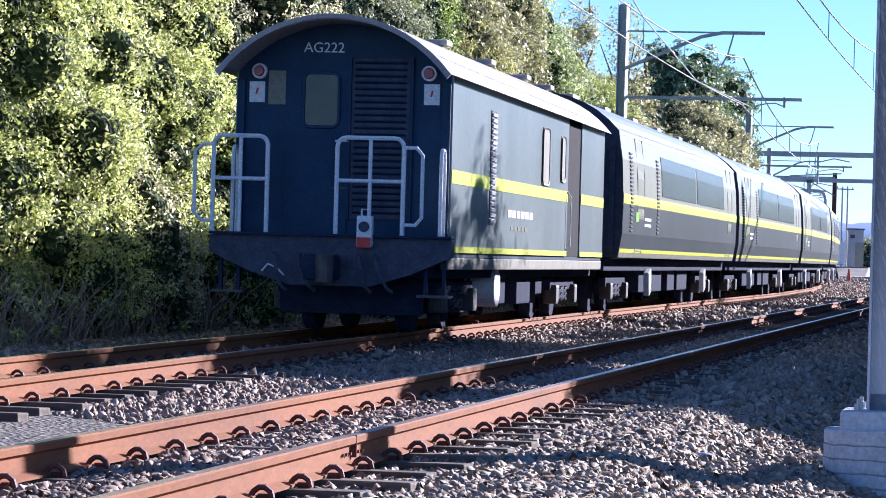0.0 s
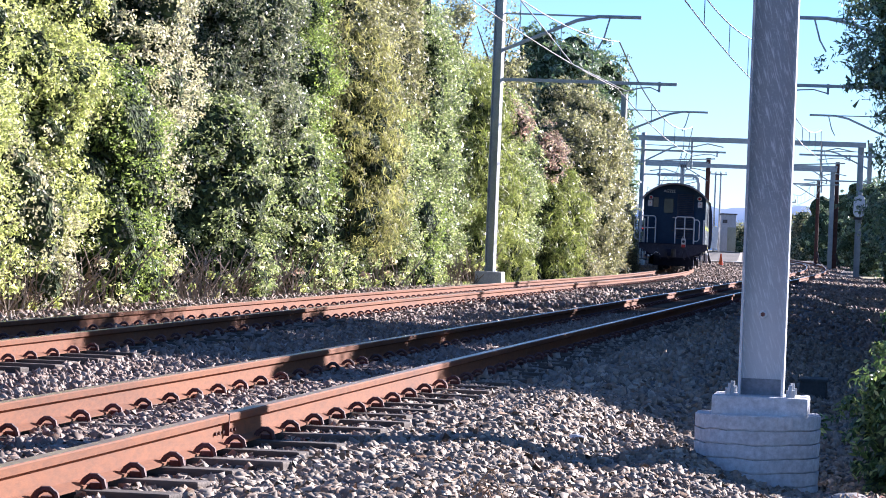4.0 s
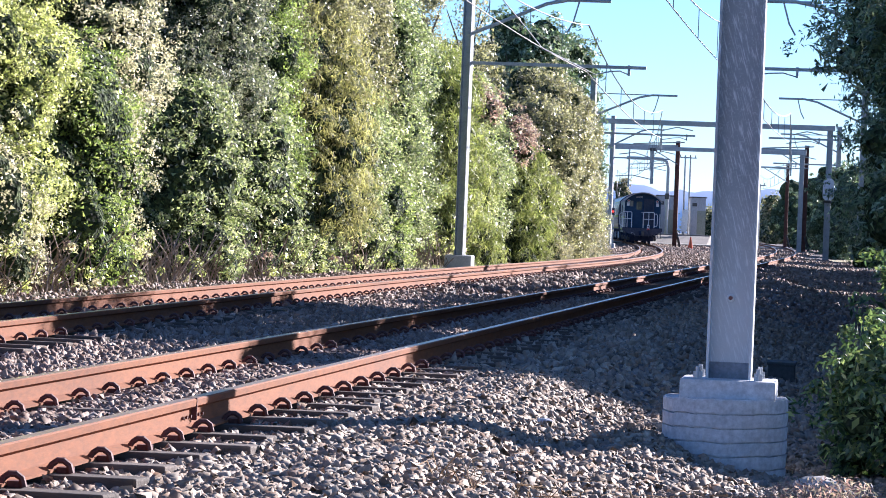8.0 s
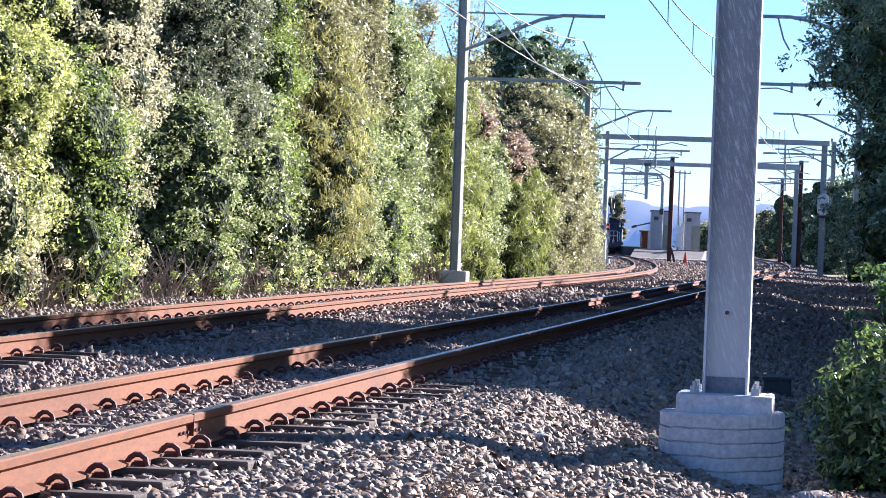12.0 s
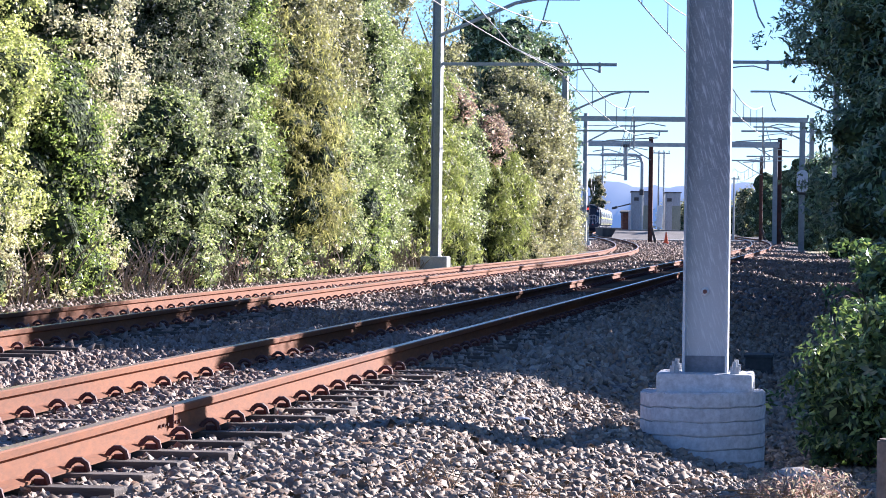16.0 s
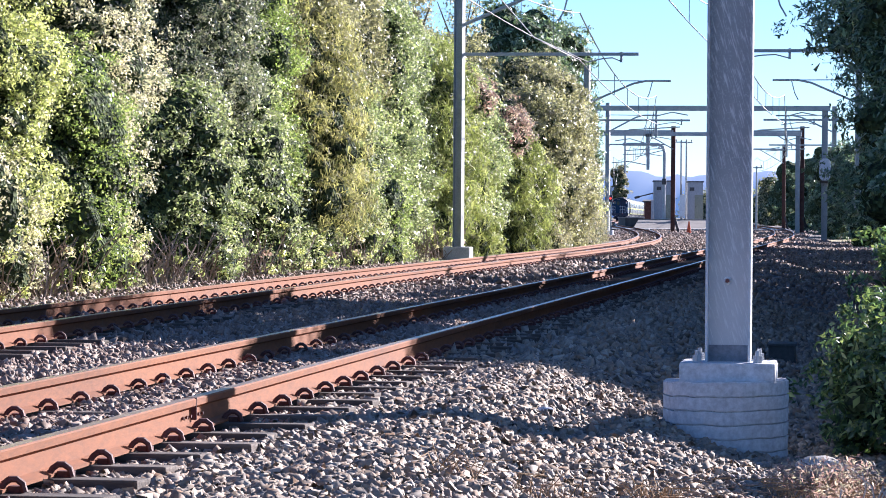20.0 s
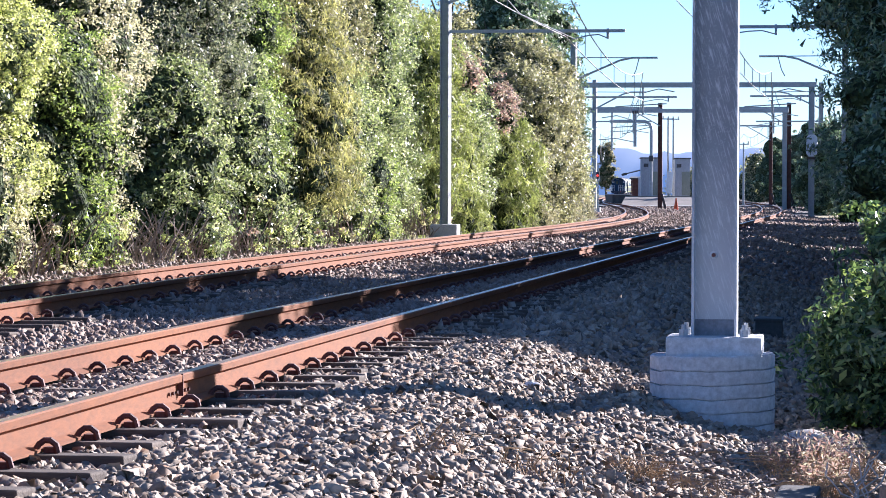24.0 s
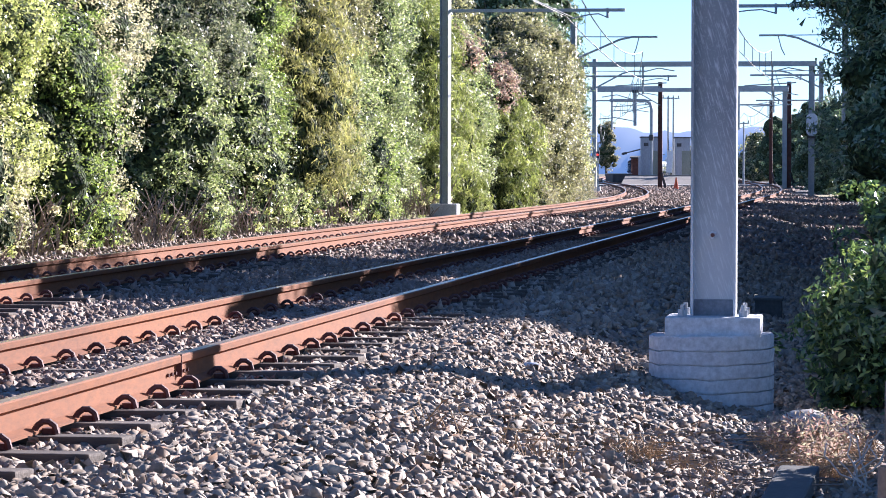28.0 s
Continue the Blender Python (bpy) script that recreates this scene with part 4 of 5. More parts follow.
def build_portal(y, xl, xr, zb, mat, label, col_w=0.3):
    p = empty("line_portal", label, "portal frame", "portals over the tracks")
    part("beam", box(((xl + xr) / 2, y, zb), (xr - xl + 0.5, 0.3, 0.26), 0.02), mat, p)
    for x in (xl, xr):
        zg = ground_z(x, y) - 0.1
        bm = bmesh.new()
        h_section(bm, x, y, zg, zb - 0.13, col_w, 0.28)
        part("column", bm, mat, p)
    for x in (centre1(y) + 0.2, centre2(y) + 0.3):
        part("drop_post", box((x, y, zb - 0.8), (0.1, 0.1, 1.4), 0.01), mat, p)
        part("cantilever", tube([(x, y, zb - 0.4), (x + 0.8, y, zb - 0.2), (x + 1.6, y, zb - 0.35)], 0.03, 5), mat, p)
        part("registration_arm", cyl((x - 1.4, y, zb - 1.1), (x + 1.2, y, zb - 0.95), 0.03, n=6), mat, p)
    return p


portal_1 = build_portal(150, -13.4, -1.77, 6.6, M_GREYSTEEL, "grey steel portal carrying the overhead wires over both tracks")
build_portal(195, -18.6, -4.05, 6.57, M_GREYSTEEL, "grey steel portal farther along the line")


def build_signal_box():
    s = empty("trackside_box", "white rounded trackside box fixed to a steel column", "signal box")
    part("box_body", extrude_y([(x, z) for x, _, z in rounded(-2.03, -1.47, 2.98, 4.08, 0.22, 0, 6)], 149.62, 149.84), M_WHITE, s)
    part("box_dot", cyl((-1.73, 149.62, 3.5), (-1.73, 149.6, 3.5), 0.06, n=10), M_RUBBER, s)
    part("box_strap", box((-1.77, 149.86, 2.9), (0.4, 0.1, 0.12)), M_DIRTY, s)


build_signal_box()


def build_brown_mast(x, y, z1, arm, side):
    zg = ground_z(x, y)
    m = empty("brown_mast", "rust-brown steel mast with a cross arm", "line mast", "brown masts")
    bm = bmesh.new()
    h_section(bm, x, y, zg - 0.1, z1, 0.3, 0.3)
    part("steel_post", bm, M_BROWNSTEEL, m)
    part("cross_arm", box((x + side * arm / 2, y, z1 - 0.35), (arm, 0.12, 0.14), 0.01), M_GREYSTEEL, m)
    part("stay", cyl((x, y, z1 - 1.6), (x + side * 2.2, y, z1 - 0.35), 0.04, n=6), M_GREYSTEEL, m)
    part("raking_stay", tube([(x + 0.42, y, zg - 0.05), (x + 0.1, y, zg + 1.1)], 0.1, 6), M_DIRTY, m)
    part("drop_post", box((x + side * arm * 0.62, y, z1 - 1.8), (0.12, 0.12, 3.0), 0.01), M_GREYSTEEL, m)
    return m


build_brown_mast(-12.83, 205, 7.4, 5.4, -1)
build_brown_mast(-3.92, 203, 7.35, 5.5, -1)
build_brown_mast(-6.65, 262, 7.5, 5.5, -1)


def build_gallows_mast(x, y, z1, reach):
    """Bent tubular mast whose arm reaches over the track."""
    m = empty("gallows_mast", "grey bent steel mast with a hanging drop tube", "line mast", "overhead line masts")
    zg = ground_z(x, y)
    part("bent_post", tube([(x, y, zg - 0.1), (x, y, z1 - 0.7), (x - 0.12, y, z1 - 0.25), (x - 0.5, y, z1 - 0.02), (x - 1.0, y, z1), (x - reach, y, z1)], 0.14, 8), M_GREYSTEEL, m)
    part("stay", cyl((x - 0.1, y, z1 - 0.5), (x - reach * 0.7, y, z1 - 1.1), 0.035, n=6), M_GREYSTEEL, m)
    part("steady_arm", tube([(x - 0.2, y, z1 - 1.0), (x - reach * 0.4, y, z1 - 0.8), (x - reach, y, z1 - 0.9)], 0.035, 5), M_GREYSTEEL, m)
    part("switch_box", box((x, y - 0.2, z1 - 3.2), (0.36, 0.3, 0.5), 0.03), M_DIRTY, m)


build_gallows_mast(-16.65, 254, 7.35, 3.6)


def build_drop_tube(x, y, z0, z1):
    """Long tube hanging from a portal beam, with its brackets."""
    m = empty("drop_tube", "grey steel drop tube hanging from the portal beam", "drop tube")
    part("tube", cyl((x, y, z0), (x, y, z1), 0.11, n=10), M_GREYSTEEL, m)
    part("clamp", box((x, y, z1 - 0.12), (0.36, 0.34, 0.2), 0.02), M_DIRTY, m)
    part("cantilever", tube([(x, y, z1 - 0.7), (x - 1.2, y, z1 - 0.35), (x - 2.2, y, z1 - 0.5)], 0.035, 5), M_GREYSTEEL, m)
    part("cantilever", tube([(x, y, z0 + 0.3), (x - 1.3, y, z0 + 0.55), (x - 2.4, y, z0 + 0.45)], 0.035, 5), M_GREYSTEEL, m)


build_drop_tube(-13.85, 194.78, 4.2, 6.6)


def wire_pts(a, b, sag, n=14):
    a, b = Vector(a), Vector(b)
    return [a.lerp(b, i / n) - Vector((0, 0, 4 * sag * (i / n) * (1 - i / n))) for i in range(n + 1)]


def build_overhead(label, xs, supports, thick=1.4):
    """Contact wire, messenger wire and droppers from support to support."""
    o = empty("overhead_wires", label, "overhead wires", "overhead wires")
    for i, (y0, y1) in enumerate(zip(supports, supports[1:])):
        s0, s1 = (0.12 if i % 2 else -0.12), (-0.12 if i % 2 else 0.12)
        r0, r1 = rise(y0), rise(y1)
        far = thick * (1.0 if y0 < 70 else 1.5)
        c = [(xs(y0) + s0, y0, 5.4 + r0), (xs(y1) + s1, y1, 5.4 + r1)]
        m = [(xs(y0) + s0, y0, 6.7 + r0), (xs(y1) + s1, y1, 6.7 + r1)]
        sag = 1.05 * ((y1 - y0) / 60) ** 2
        part("contact_wire", tube(wire_pts(*c, sag * 0.27, 12), 0.0085 * far, 5), M_WIRE, o)
        mp = wire_pts(*m, sag, 16)
        part("messenger_wire", tube(mp, 0.0095 * far, 5), M_WIRE, o)
        k = max(4, int((y1 - y0) / 8))
        for j in range(1, k):
            f = j / k
            top = Vector(m[0]).lerp(Vector(m[1]), f) - Vector((0, 0, 4 * sag * f * (1 - f)))
            bot = Vector(c[0]).lerp(Vector(c[1]), f) - Vector((0, 0, 1.08 * sag * f * (1 - f)))
            part("dropper", cyl(bot, top, 0.006 * far, n=4), M_WIRE, o)
    return o


def build_crossing_wire():
    """Contact wire that crosses over from the far track to the near one."""
    o = empty("crossover_wire", "slack crossover wire between the two tracks", "overhead wires", "overhead wires")
    part("wire", tube([(-7.45, 81.6, 5.33), (-7.28, 66, 5.08), (-6.2, 48, 5.0), (-4.6, 26, 5.15), (-3.66, 14, 5.33), (-3.5, -40, 5.4)], 0.013, 5), M_WIRE, o)


build_crossing_wire()


build_overhead("dark overhead wires above the near track", lambda y: centre1(y) + 0.25, [-40, 18.3, 80, 136, 184, 235, 285, 330])
build_overhead("dark overhead wires above the far track", lambda y: centre2(y) + 0.2, [-30, 25, 81.6, 137, 184, 235, 285, 350, 420])


# ---- far place ----


def build_shed(x, y, w, d, h):
    """Flat-roofed shed, its front turned a little towards the line."""
    s = empty("equipment_shed", "plain grey flat-roofed trackside equipment shed", "shed", "grey sheds")
    s.matrix_world = pose(x, y, ground_z(x, y) - 0.1, 0, 0, 5)
    part("wall", box((0, 0, h / 2), (w, d, h), 0.03), M_SHED, s)
    part("roof", box((0, 0, h + 0.05), (w + 0.16, d + 0.16, 0.1), 0.02), M_DIRTY, s)
    door = part("door", box((w * 0.22, -d / 2 - 0.02, 2.0), (0.75, 0.05, 2.1), 0.01), M_CAR_UPPER, s, "pale blue-grey door")
    part("door_handle", box((w * 0.22 - 0.28, -d / 2 - 0.06, 2.0), (0.04, 0.05, 0.14)), M_DIRTY, door)
    part("vent", box((-w * 0.25, -d / 2 - 0.015, h - 0.6), (0.4, 0.04, 0.3), 0.005), M_DIRTY, s)
    return s


build_shed(-17.25, 262, 1.72, 4.0, 4.2)
build_shed(-14.4, 261, 1.3, 4.0, 4.15)


def build_ramp():
    """Pale end ramp of the platform on which the sheds stand."""
    o = empty("platform_ramp", "pale grey sloping end of the station platform", "platform")
    bm = bmesh.new()
    prof = [(242.5, 0.0), (249.0, 0.86), (257.0, 0.92), (257.0, -0.2), (242.5, -0.2)]
    A = [bm.verts.new((-18.5, yy, zz)) for yy, zz in prof]
    B = [bm.verts.new((-12.6, yy, zz)) for yy, zz in prof]
    for i in range(5):
        bm.faces.new((A[i], A[(i + 1) % 5], B[(i + 1) % 5], B[i]))
    bm.faces.new(A)
    bm.faces.new(B)
    bmesh.ops.recalc_face_normals(bm, faces=bm.faces[:])
    part("ramp_slab", bm, M_GRAVEL, o)
    part("kerb", box((-15.55, 249.1, 0.88), (5.9, 0.22, 0.1), 0.02), M_GRAVEL, o)


build_ramp()


def build_white_board():
    o = empty("white_board", "white upright sign board leaning by the shed", "sign board")
    part("board", box((-15.2, 256, 2.1), (0.5, 0.06, 1.9), 0.02, Matrix.Rotation(radians(4), 4, "Y")), M_WHITE, o)
    part("post", cyl((-15.25, 256.06, 0.1), (-15.15, 256.06, 2.9), 0.04, n=6), M_GALV, o)


build_white_board()


def build_platform():
    """Low platform along the curve, its ramped end towards the crossing."""
    o = empty("platform_end", "dark low platform end beside the curve", "platform")
    rz = Matrix.Rotation(radians(5.6), 4, "Z")
    part("edge", box((-23.4, 304, 0.62), (1.8, 40, 0.8), 0.04, rz), M_PLATFORM, o)
    part("deck", box((-23.4, 304, 1.05), (1.95, 40.2, 0.07), 0.01, rz), M_ROAD, o)


build_platform()


def build_crossing():
    o = tagged(new("level_crossing_road"), "pale grey road over the tracks", "road", kind="structure")
    part("road_surface", box((-12, 236, rise(236) + 0.03), (40, 9, 0.06), 0.01), M_ROAD, o)


build_crossing()


def build_cone():
    x, y = -10.85, 190
    zg = ground_z(x, y)
    c = empty("traffic_cone", "orange traffic cone standing on the ballast", "traffic cone")
    part("cone_body", cyl((x, y, zg + 0.04), (x, y, zg + 0.8), 0.17, 0.04, 14), M_ORANGE, c)
    part("cone_base", box((x, y, zg + 0.03), (0.5, 0.5, 0.06), 0.01), M_ORANGE, c)


build_cone()


def build_signal():
    """Dwarf signal beside the curve, showing red."""
    x, y = -15.05, 180
    zg = ground_z(x, y)
    glow, nt, b = node_mat("signal_red")
    b.inputs["Base Color"].default_value = (0.5, 0.01, 0.01, 1)
    b.inputs["Emission Color"].default_value = (1.0, 0.04, 0.02, 1)
    b.inputs["Emission Strength"].default_value = 1.2
    o = empty("track_signal", "short trackside signal on a grey post showing red", "railway signal")
    part("post", cyl((x, y, zg - 0.1), (x, y, 2.9), 0.05, n=10), M_GREYSTEEL, o)
    head = part("signal_head", box((x, y - 0.12, 2.2), (0.2, 0.16, 0.42), 0.03), M_RUBBER, o)
    part("hood", cyl((x, y - 0.2, 2.2), (x, y - 0.3, 2.2), 0.075, n=14), M_RUBBER, head)
    part("lens", cyl((x, y - 0.3, 2.2), (x, y - 0.32, 2.2), 0.06, n=14), glow, head, "lit red lens")


build_signal()


def build_shelter():
    """Low brown shelter past the platform end, on posts."""
    o = empty("platform_shelter", "small dark brown shelter beyond the platform end", "shelter")
    x, y = -21.2, 300
    z = ground_z(x, y)
    part("back_wall", box((x, y + 0.8, z + 1.35), (0.95, 0.08, 2.3), 0.01), M_BROWNSTEEL, o)
    part("roof", box((x, y, z + 2.55), (1.2, 2.2, 0.14), 0.02, Matrix.Rotation(radians(4), 4, "X")), M_PLATFORM, o)
    for dx in (-0.42, 0.42):
        part("post", box((x + dx, y - 0.9, z + 1.25), (0.1, 0.1, 2.5)), M_BROWNSTEEL, o)


def build_barrier():
    """Crossing barrier with its boom part raised."""
    o = empty("crossing_barrier", "dark level-crossing barrier with a slightly raised boom", "crossing barrier")
    part("pedestal", box((-20.55, 296, 1.6), (0.3, 0.4, 2.4), 0.03), M_SHED, o)
    part("boom", cyl((-20.5, 296, 3.5), (-22.4, 296, 3.02), 0.07, 0.05, 8), M_PLATFORM, o)
    part("counterweight", box((-22.1, 296, 3.08), (0.5, 0.14, 0.24), 0.02, Matrix.Rotation(radians(-14), 4, "Y")), M_PLATFORM, o)


build_shelter()
build_barrier()


def build_hills():
    """Hazy blue ridge far beyond the place."""
    m, nt, b = node_mat("hazy_hills")
    n = noise_node(nt, 0.004, 5)
    # Haze is put into the colour: the ridge itself glows blue.
    col = ramp_node(nt, n.outputs[0], [(0.3, (0.046, 0.082, 0.16)), (0.7, (0.062, 0.1, 0.185))]).outputs[0]
    b.inputs["Base Color"].default_value = (0.03, 0.04, 0.05, 1)
    nt.links.new(col, b.inputs["Emission Color"])
    b.inputs["Emission Strength"].default_value = 1.0
    b.inputs["Roughness"].default_value = 1.0
    verts, faces = [], []
    k = 420
    for i in range(k + 1):
        x = -1900 + 3800 * i / k
        h = 56 + 8 * noise.noise((x * 0.012, 0, 0)) + 11 * noise.noise((x * 0.03, 4, 0)) + 4 * noise.noise((x * 0.11, 9, 0))
        verts += [(x, 3400, -20), (x, 3500, h * 0.6), (x, 3700, h)]
    for i in range(k):
        for j in range(2):
            faces.append((3 * i + j, 3 * i + 3 + j, 3 * i + 4 + j, 3 * i + 1 + j))
    tagged(arrays("backdrop", np.array(verts), np.array(faces), m, smooth=True), "hazy blue hills on the horizon", "hills", kind="structure")


build_hills()

# ---- plants ----
RNG = np.random.default_rng(11)


def leaf_cloud(blobs, n, size, long=1.8, droop=0.0, shell=0.35, face=None, tuft=0.0, slim=False):
    """n folded leaves over the skins of ellipsoids (cx, cy, cz, rx, ry, rz). face: a way towards which more leaves sit.
    tuft: radius of the sprays into which the leaves gather, 0 for none. slim: one pointed face a leaf."""
    leaves = n
    if tuft:
        n = max(20, n // 48)
    B = np.array(blobs)
    area = (B[:, 3] * B[:, 4] + B[:, 4] * B[:, 5] + B[:, 3] * B[:, 5])
    which = RNG.choice(len(B), n, p=area / area.sum())
    d = RNG.normal(size=(n, 3))
    if face is not None:
        f = np.array(face, float)
        flip = (d @ f < 0) & (RNG.random(n) < 0.9)
        d[flip] *= -1
    d /= np.linalg.norm(d, axis=1)[:, None]
    rad = 1 - shell * RNG.random(n) ** 1.6 + 0.15 * RNG.normal(size=n)
    c = B[which, :3] + d * B[which, 3:] * rad[:, None]
    spread = 0.8
    if tuft:
        # sprays that would sit deep inside the crown are left out
        out = np.ones(n, bool)
        for b in B:
            out &= (((c - b[:3]) / b[3:]) ** 2).sum(1) > 0.7
        leaves = int(leaves * out.mean())
        c, d = c[out], d[out]
        n = len(c)
        pick = RNG.integers(0, n, leaves)
        r = tuft * (0.55 + 0.9 * RNG.random(n))
        n = leaves
        e = RNG.normal(size=(n, 3)) + 0.9 * d[pick] + np.array([0, 0, 0.35])
        e /= np.linalg.norm(e, axis=1)[:, None]
        c = c[pick] + e * np.array([1, 1, 0.8]) * (r[pick] * (0.45 + 0.55 * RNG.random(n)))[:, None]
        d, spread = e, 0.55
    nrm = d + spread * RNG.normal(size=(n, 3)) + np.array([0, 0, 0.25])
    nrm /= np.linalg.norm(nrm, axis=1)[:, None]
    t = RNG.normal(size=(n, 3)) + np.array([0, 0, -droop])
    t -= (t * nrm).sum(1)[:, None] * nrm
    t /= np.linalg.norm(t, axis=1)[:, None] + 1e-9
    b = np.cross(nrm, t)
    L = size * (0.6 + 0.8 * RNG.random(n))[:, None]
    W = L / long / 2
    if slim:
        v = np.stack([c - t * L * 0.35 + b * W, c + t * L * 0.65, c - t * L * 0.35 - b * W], 1).reshape(-1, 3)
        return v, np.arange(3 * n).reshape(-1, 3)
    fold = (0.25 * W) * nrm
    v = np.stack([c - t * L / 2, c + b * W + fold, c + t * L / 2, c - b * W + fold], 1).reshape(-1, 3)
    base = np.arange(n)[:, None] * 4
    faces = np.concatenate([base + np.array([0, 1, 2]), base + np.array([0, 2, 3])], 1).reshape(-1, 3)
    return v, faces


def lumps(cx, cy, z0, z1, rx, ry, k, rng, face):
    """Overlapping blobs that make up one crown, full down to the ground; more of them on the side of the light and air."""
    to = math.atan2(face[1], face[0])
    H = z1 - z0
    out = [(cx, cy, z0 + H * 0.3, rx * 0.82, ry * 0.85, H * 0.42), (cx, cy, z0 + H * 0.68, rx * 0.72, ry * 0.75, H * 0.3)]
    for _ in range(k):
        a, h = to + rng.gauss(0, 1.15), rng.uniform(0.0, 1.0)
        w = 0.86 - 0.5 * max(0, h - 0.55) ** 1.3 / 0.45
        s = rng.uniform(0.2, 0.4)
        r = min(rx, ry, H / 2) * s
        out.append((cx + math.cos(a) * rx * 0.8 * w, cy + math.sin(a) * ry * 0.85 * w, z0 + H * (0.04 + 0.9 * h), r * rng.uniform(0.9, 1.3), r * rng.uniform(0.9, 1.4), r * rng.uniform(0.7, 1.25)))
    return out


def core_mesh(blobs, shrink):
    bm = bmesh.new()
    for (cx, cy, cz, rx, ry, rz) in blobs:
        r = bmesh.ops.create_icosphere(bm, subdivisions=2, radius=1.0)
        for v in r["verts"]:
            p = v.co.copy()
            k = shrink * (1 + 0.28 * noise.noise(p * 2.3 + Vector((cx, cy, cz))))
            v.co = Vector((cx + p.x * rx * k, cy + p.y * ry * k, cz + p.z * rz * k))
    return bm


def build_shrub(name, label, category, cx, cy, z0, z1, rx, ry, tone, n, size, seed, long=1.8, droop=0.0, k=9, face=(0.7, -0.7, 0.1), group="", trunk=True, shell=0.35, tuft=0.0, slim=True, core=0.7):
    rng = random.Random(seed)
    zg = ground_z(cx, cy)
    top = empty(name, label, category, group)
    blobs = lumps(cx, cy, z0, z1, rx, ry, k, rng, face)
    v, f = leaf_cloud(blobs, n, size, long, droop, shell, face, tuft, slim)
    if tuft:
        # larger leaves further in, to close the gaps
        v2, f2 = leaf_cloud([(b[0], b[1], b[2], b[3] * 0.8, b[4] * 0.8, b[5] * 0.85) for b in blobs], n // 7, size * 1.6, long, droop, 0.3, face, 0, slim)
        v, f = np.concatenate([v, v2]), np.concatenate([f, f2 + len(v)])
    crown = arrays("crown", v, f, LEAVES[tone], top)
    # dark solid filling; the shade inside the crown is in its colour
    part("shade_core", core_mesh(blobs, core), M_CORE, crown)
    if trunk and z0 - zg < 1.2 or name in ("tall_tree", "distant_tree"):
        bm = bmesh.new()
        add_cyl(bm, (cx, cy, zg - 0.1), (cx + rng.uniform(-0.2, 0.2), cy, (z0 + z1) / 2), 0.04 * (z1 - zg) ** 0.8, 0.02 * (z1 - zg) ** 0.8, 8)
        for _ in range(4):
            a = rng.uniform(0, 6.28)
            add_cyl(bm, (cx, cy, z0 + (z1 - z0) * rng.uniform(0.05, 0.3)), (cx + math.cos(a) * rx * 0.7, cy + math.sin(a) * ry * 0.7, z0 + (z1 - z0) * rng.uniform(0.45, 0.8)), 0.05, 0.015, 6)
        part("trunk", bm, M_BARK, top)
    return top


# the tall hedge along the far track: y, half width along the line, foot and top, kind, how far it stands back
HEDGE = [
    (30.5, 3.2, -0.1, 8.4, "yellowgreen", 0.2), (36.5, 3.0, -0.1, 8.6, "yellowgreen", 0.0), (41.2, 2.3, -0.1, 8.6, "yellowgreen", 0.1), (43.9, 1.7, -0.1, 3.7, "green", -0.45), (39.5, 1.5, -0.1, 2.4, "cream", -0.2),
    (46.4, 2.3, 2.0, 9.0, "cream", 0.0), (46.8, 1.3, -0.1, 3.2, "cream", 0.15), (49.6, 1.5, 4.2, 9.2, "dark", 0.7), (52.4, 2.1, -0.1, 3.5, "glossy", -0.25), (55.2, 3.0, 2.5, 9.3, "dark", 0.1), (57.4, 2.3, -0.1, 8.2, "dark", 0.9),
    (58.9, 2.1, -0.1, 4.0, "glossy", -0.1), (62.2, 1.8, -0.1, 8.0, "green", 0.5), (65.8, 2.6, 0.8, 5.7, "feather", -0.25), (66.5, 3.2, 4.4, 8.6, "olive", 0.3), (65.0, 1.8, -0.1, 2.0, "glossy", 0.0),
    (70.8, 2.6, -0.1, 5.0, "glossy", 0.0), (73.5, 1.4, -0.1, 2.6, "green", -0.2), (72.0, 3.0, 3.6, 8.6, "olive", 0.4), (76.5, 3.2, -0.1, 8.2, "glossy", 0.1), (81.0, 3.2, -0.1, 7.4, "glossy", 0.4), (85.5, 3.4, 0.6, 6.4, "fern", -0.25), (88.5, 2.0, -0.1, 3.6, "fern", -0.2), (84.5, 2.4, -0.1, 2.2, "yellowgreen", 0.2),
    (91.5, 4.0, -0.1, 6.0, "glossy", 0.2), (89.8, 1.3, 4.4, 5.4, "redbrown", -0.25), (94.5, 1.9, 3.4, 4.7, "redbrown", -0.3), (98.0, 3.0, -0.1, 3.6, "fern", 0.1), (103, 3.6, -0.1, 5.4, "olive", 0.0), (100.5, 2.0, -0.1, 1.2, "straw", -0.25), (109.5, 4.2, -0.1, 6.4, "olive", 0.0), (111.5, 4.2, 4.0, 6.9, "olive", 0.6), (117, 3.8, -0.1, 5.6, "olive", 0.1),
    (112, 2.2, -0.1, 1.5, "straw", -0.3), (118, 2.0, 1.4, 3.0, "yellowgreen", -0.2), (121, 2.4, -0.1, 1.7, "straw", -0.25), (125, 5.0, -0.1, 6.6, "dark", 0.4), (128, 2.2, 1.2, 3.4, "yellowgreen", 0.1), (133, 2.6, -0.1, 1.8, "straw", 0.0), (135, 5.5, -0.1, 6.2, "olive", 0.4), (142, 2.6, -0.1, 1.7, "straw", 0.1), (146, 5.0, -0.1, 5.6, "dark", 1.5), (158, 6.0, -0.1, 5.0, "dark", 0.8), (170, 6.0, -0.1, 4.4, "olive", 0.9),
]
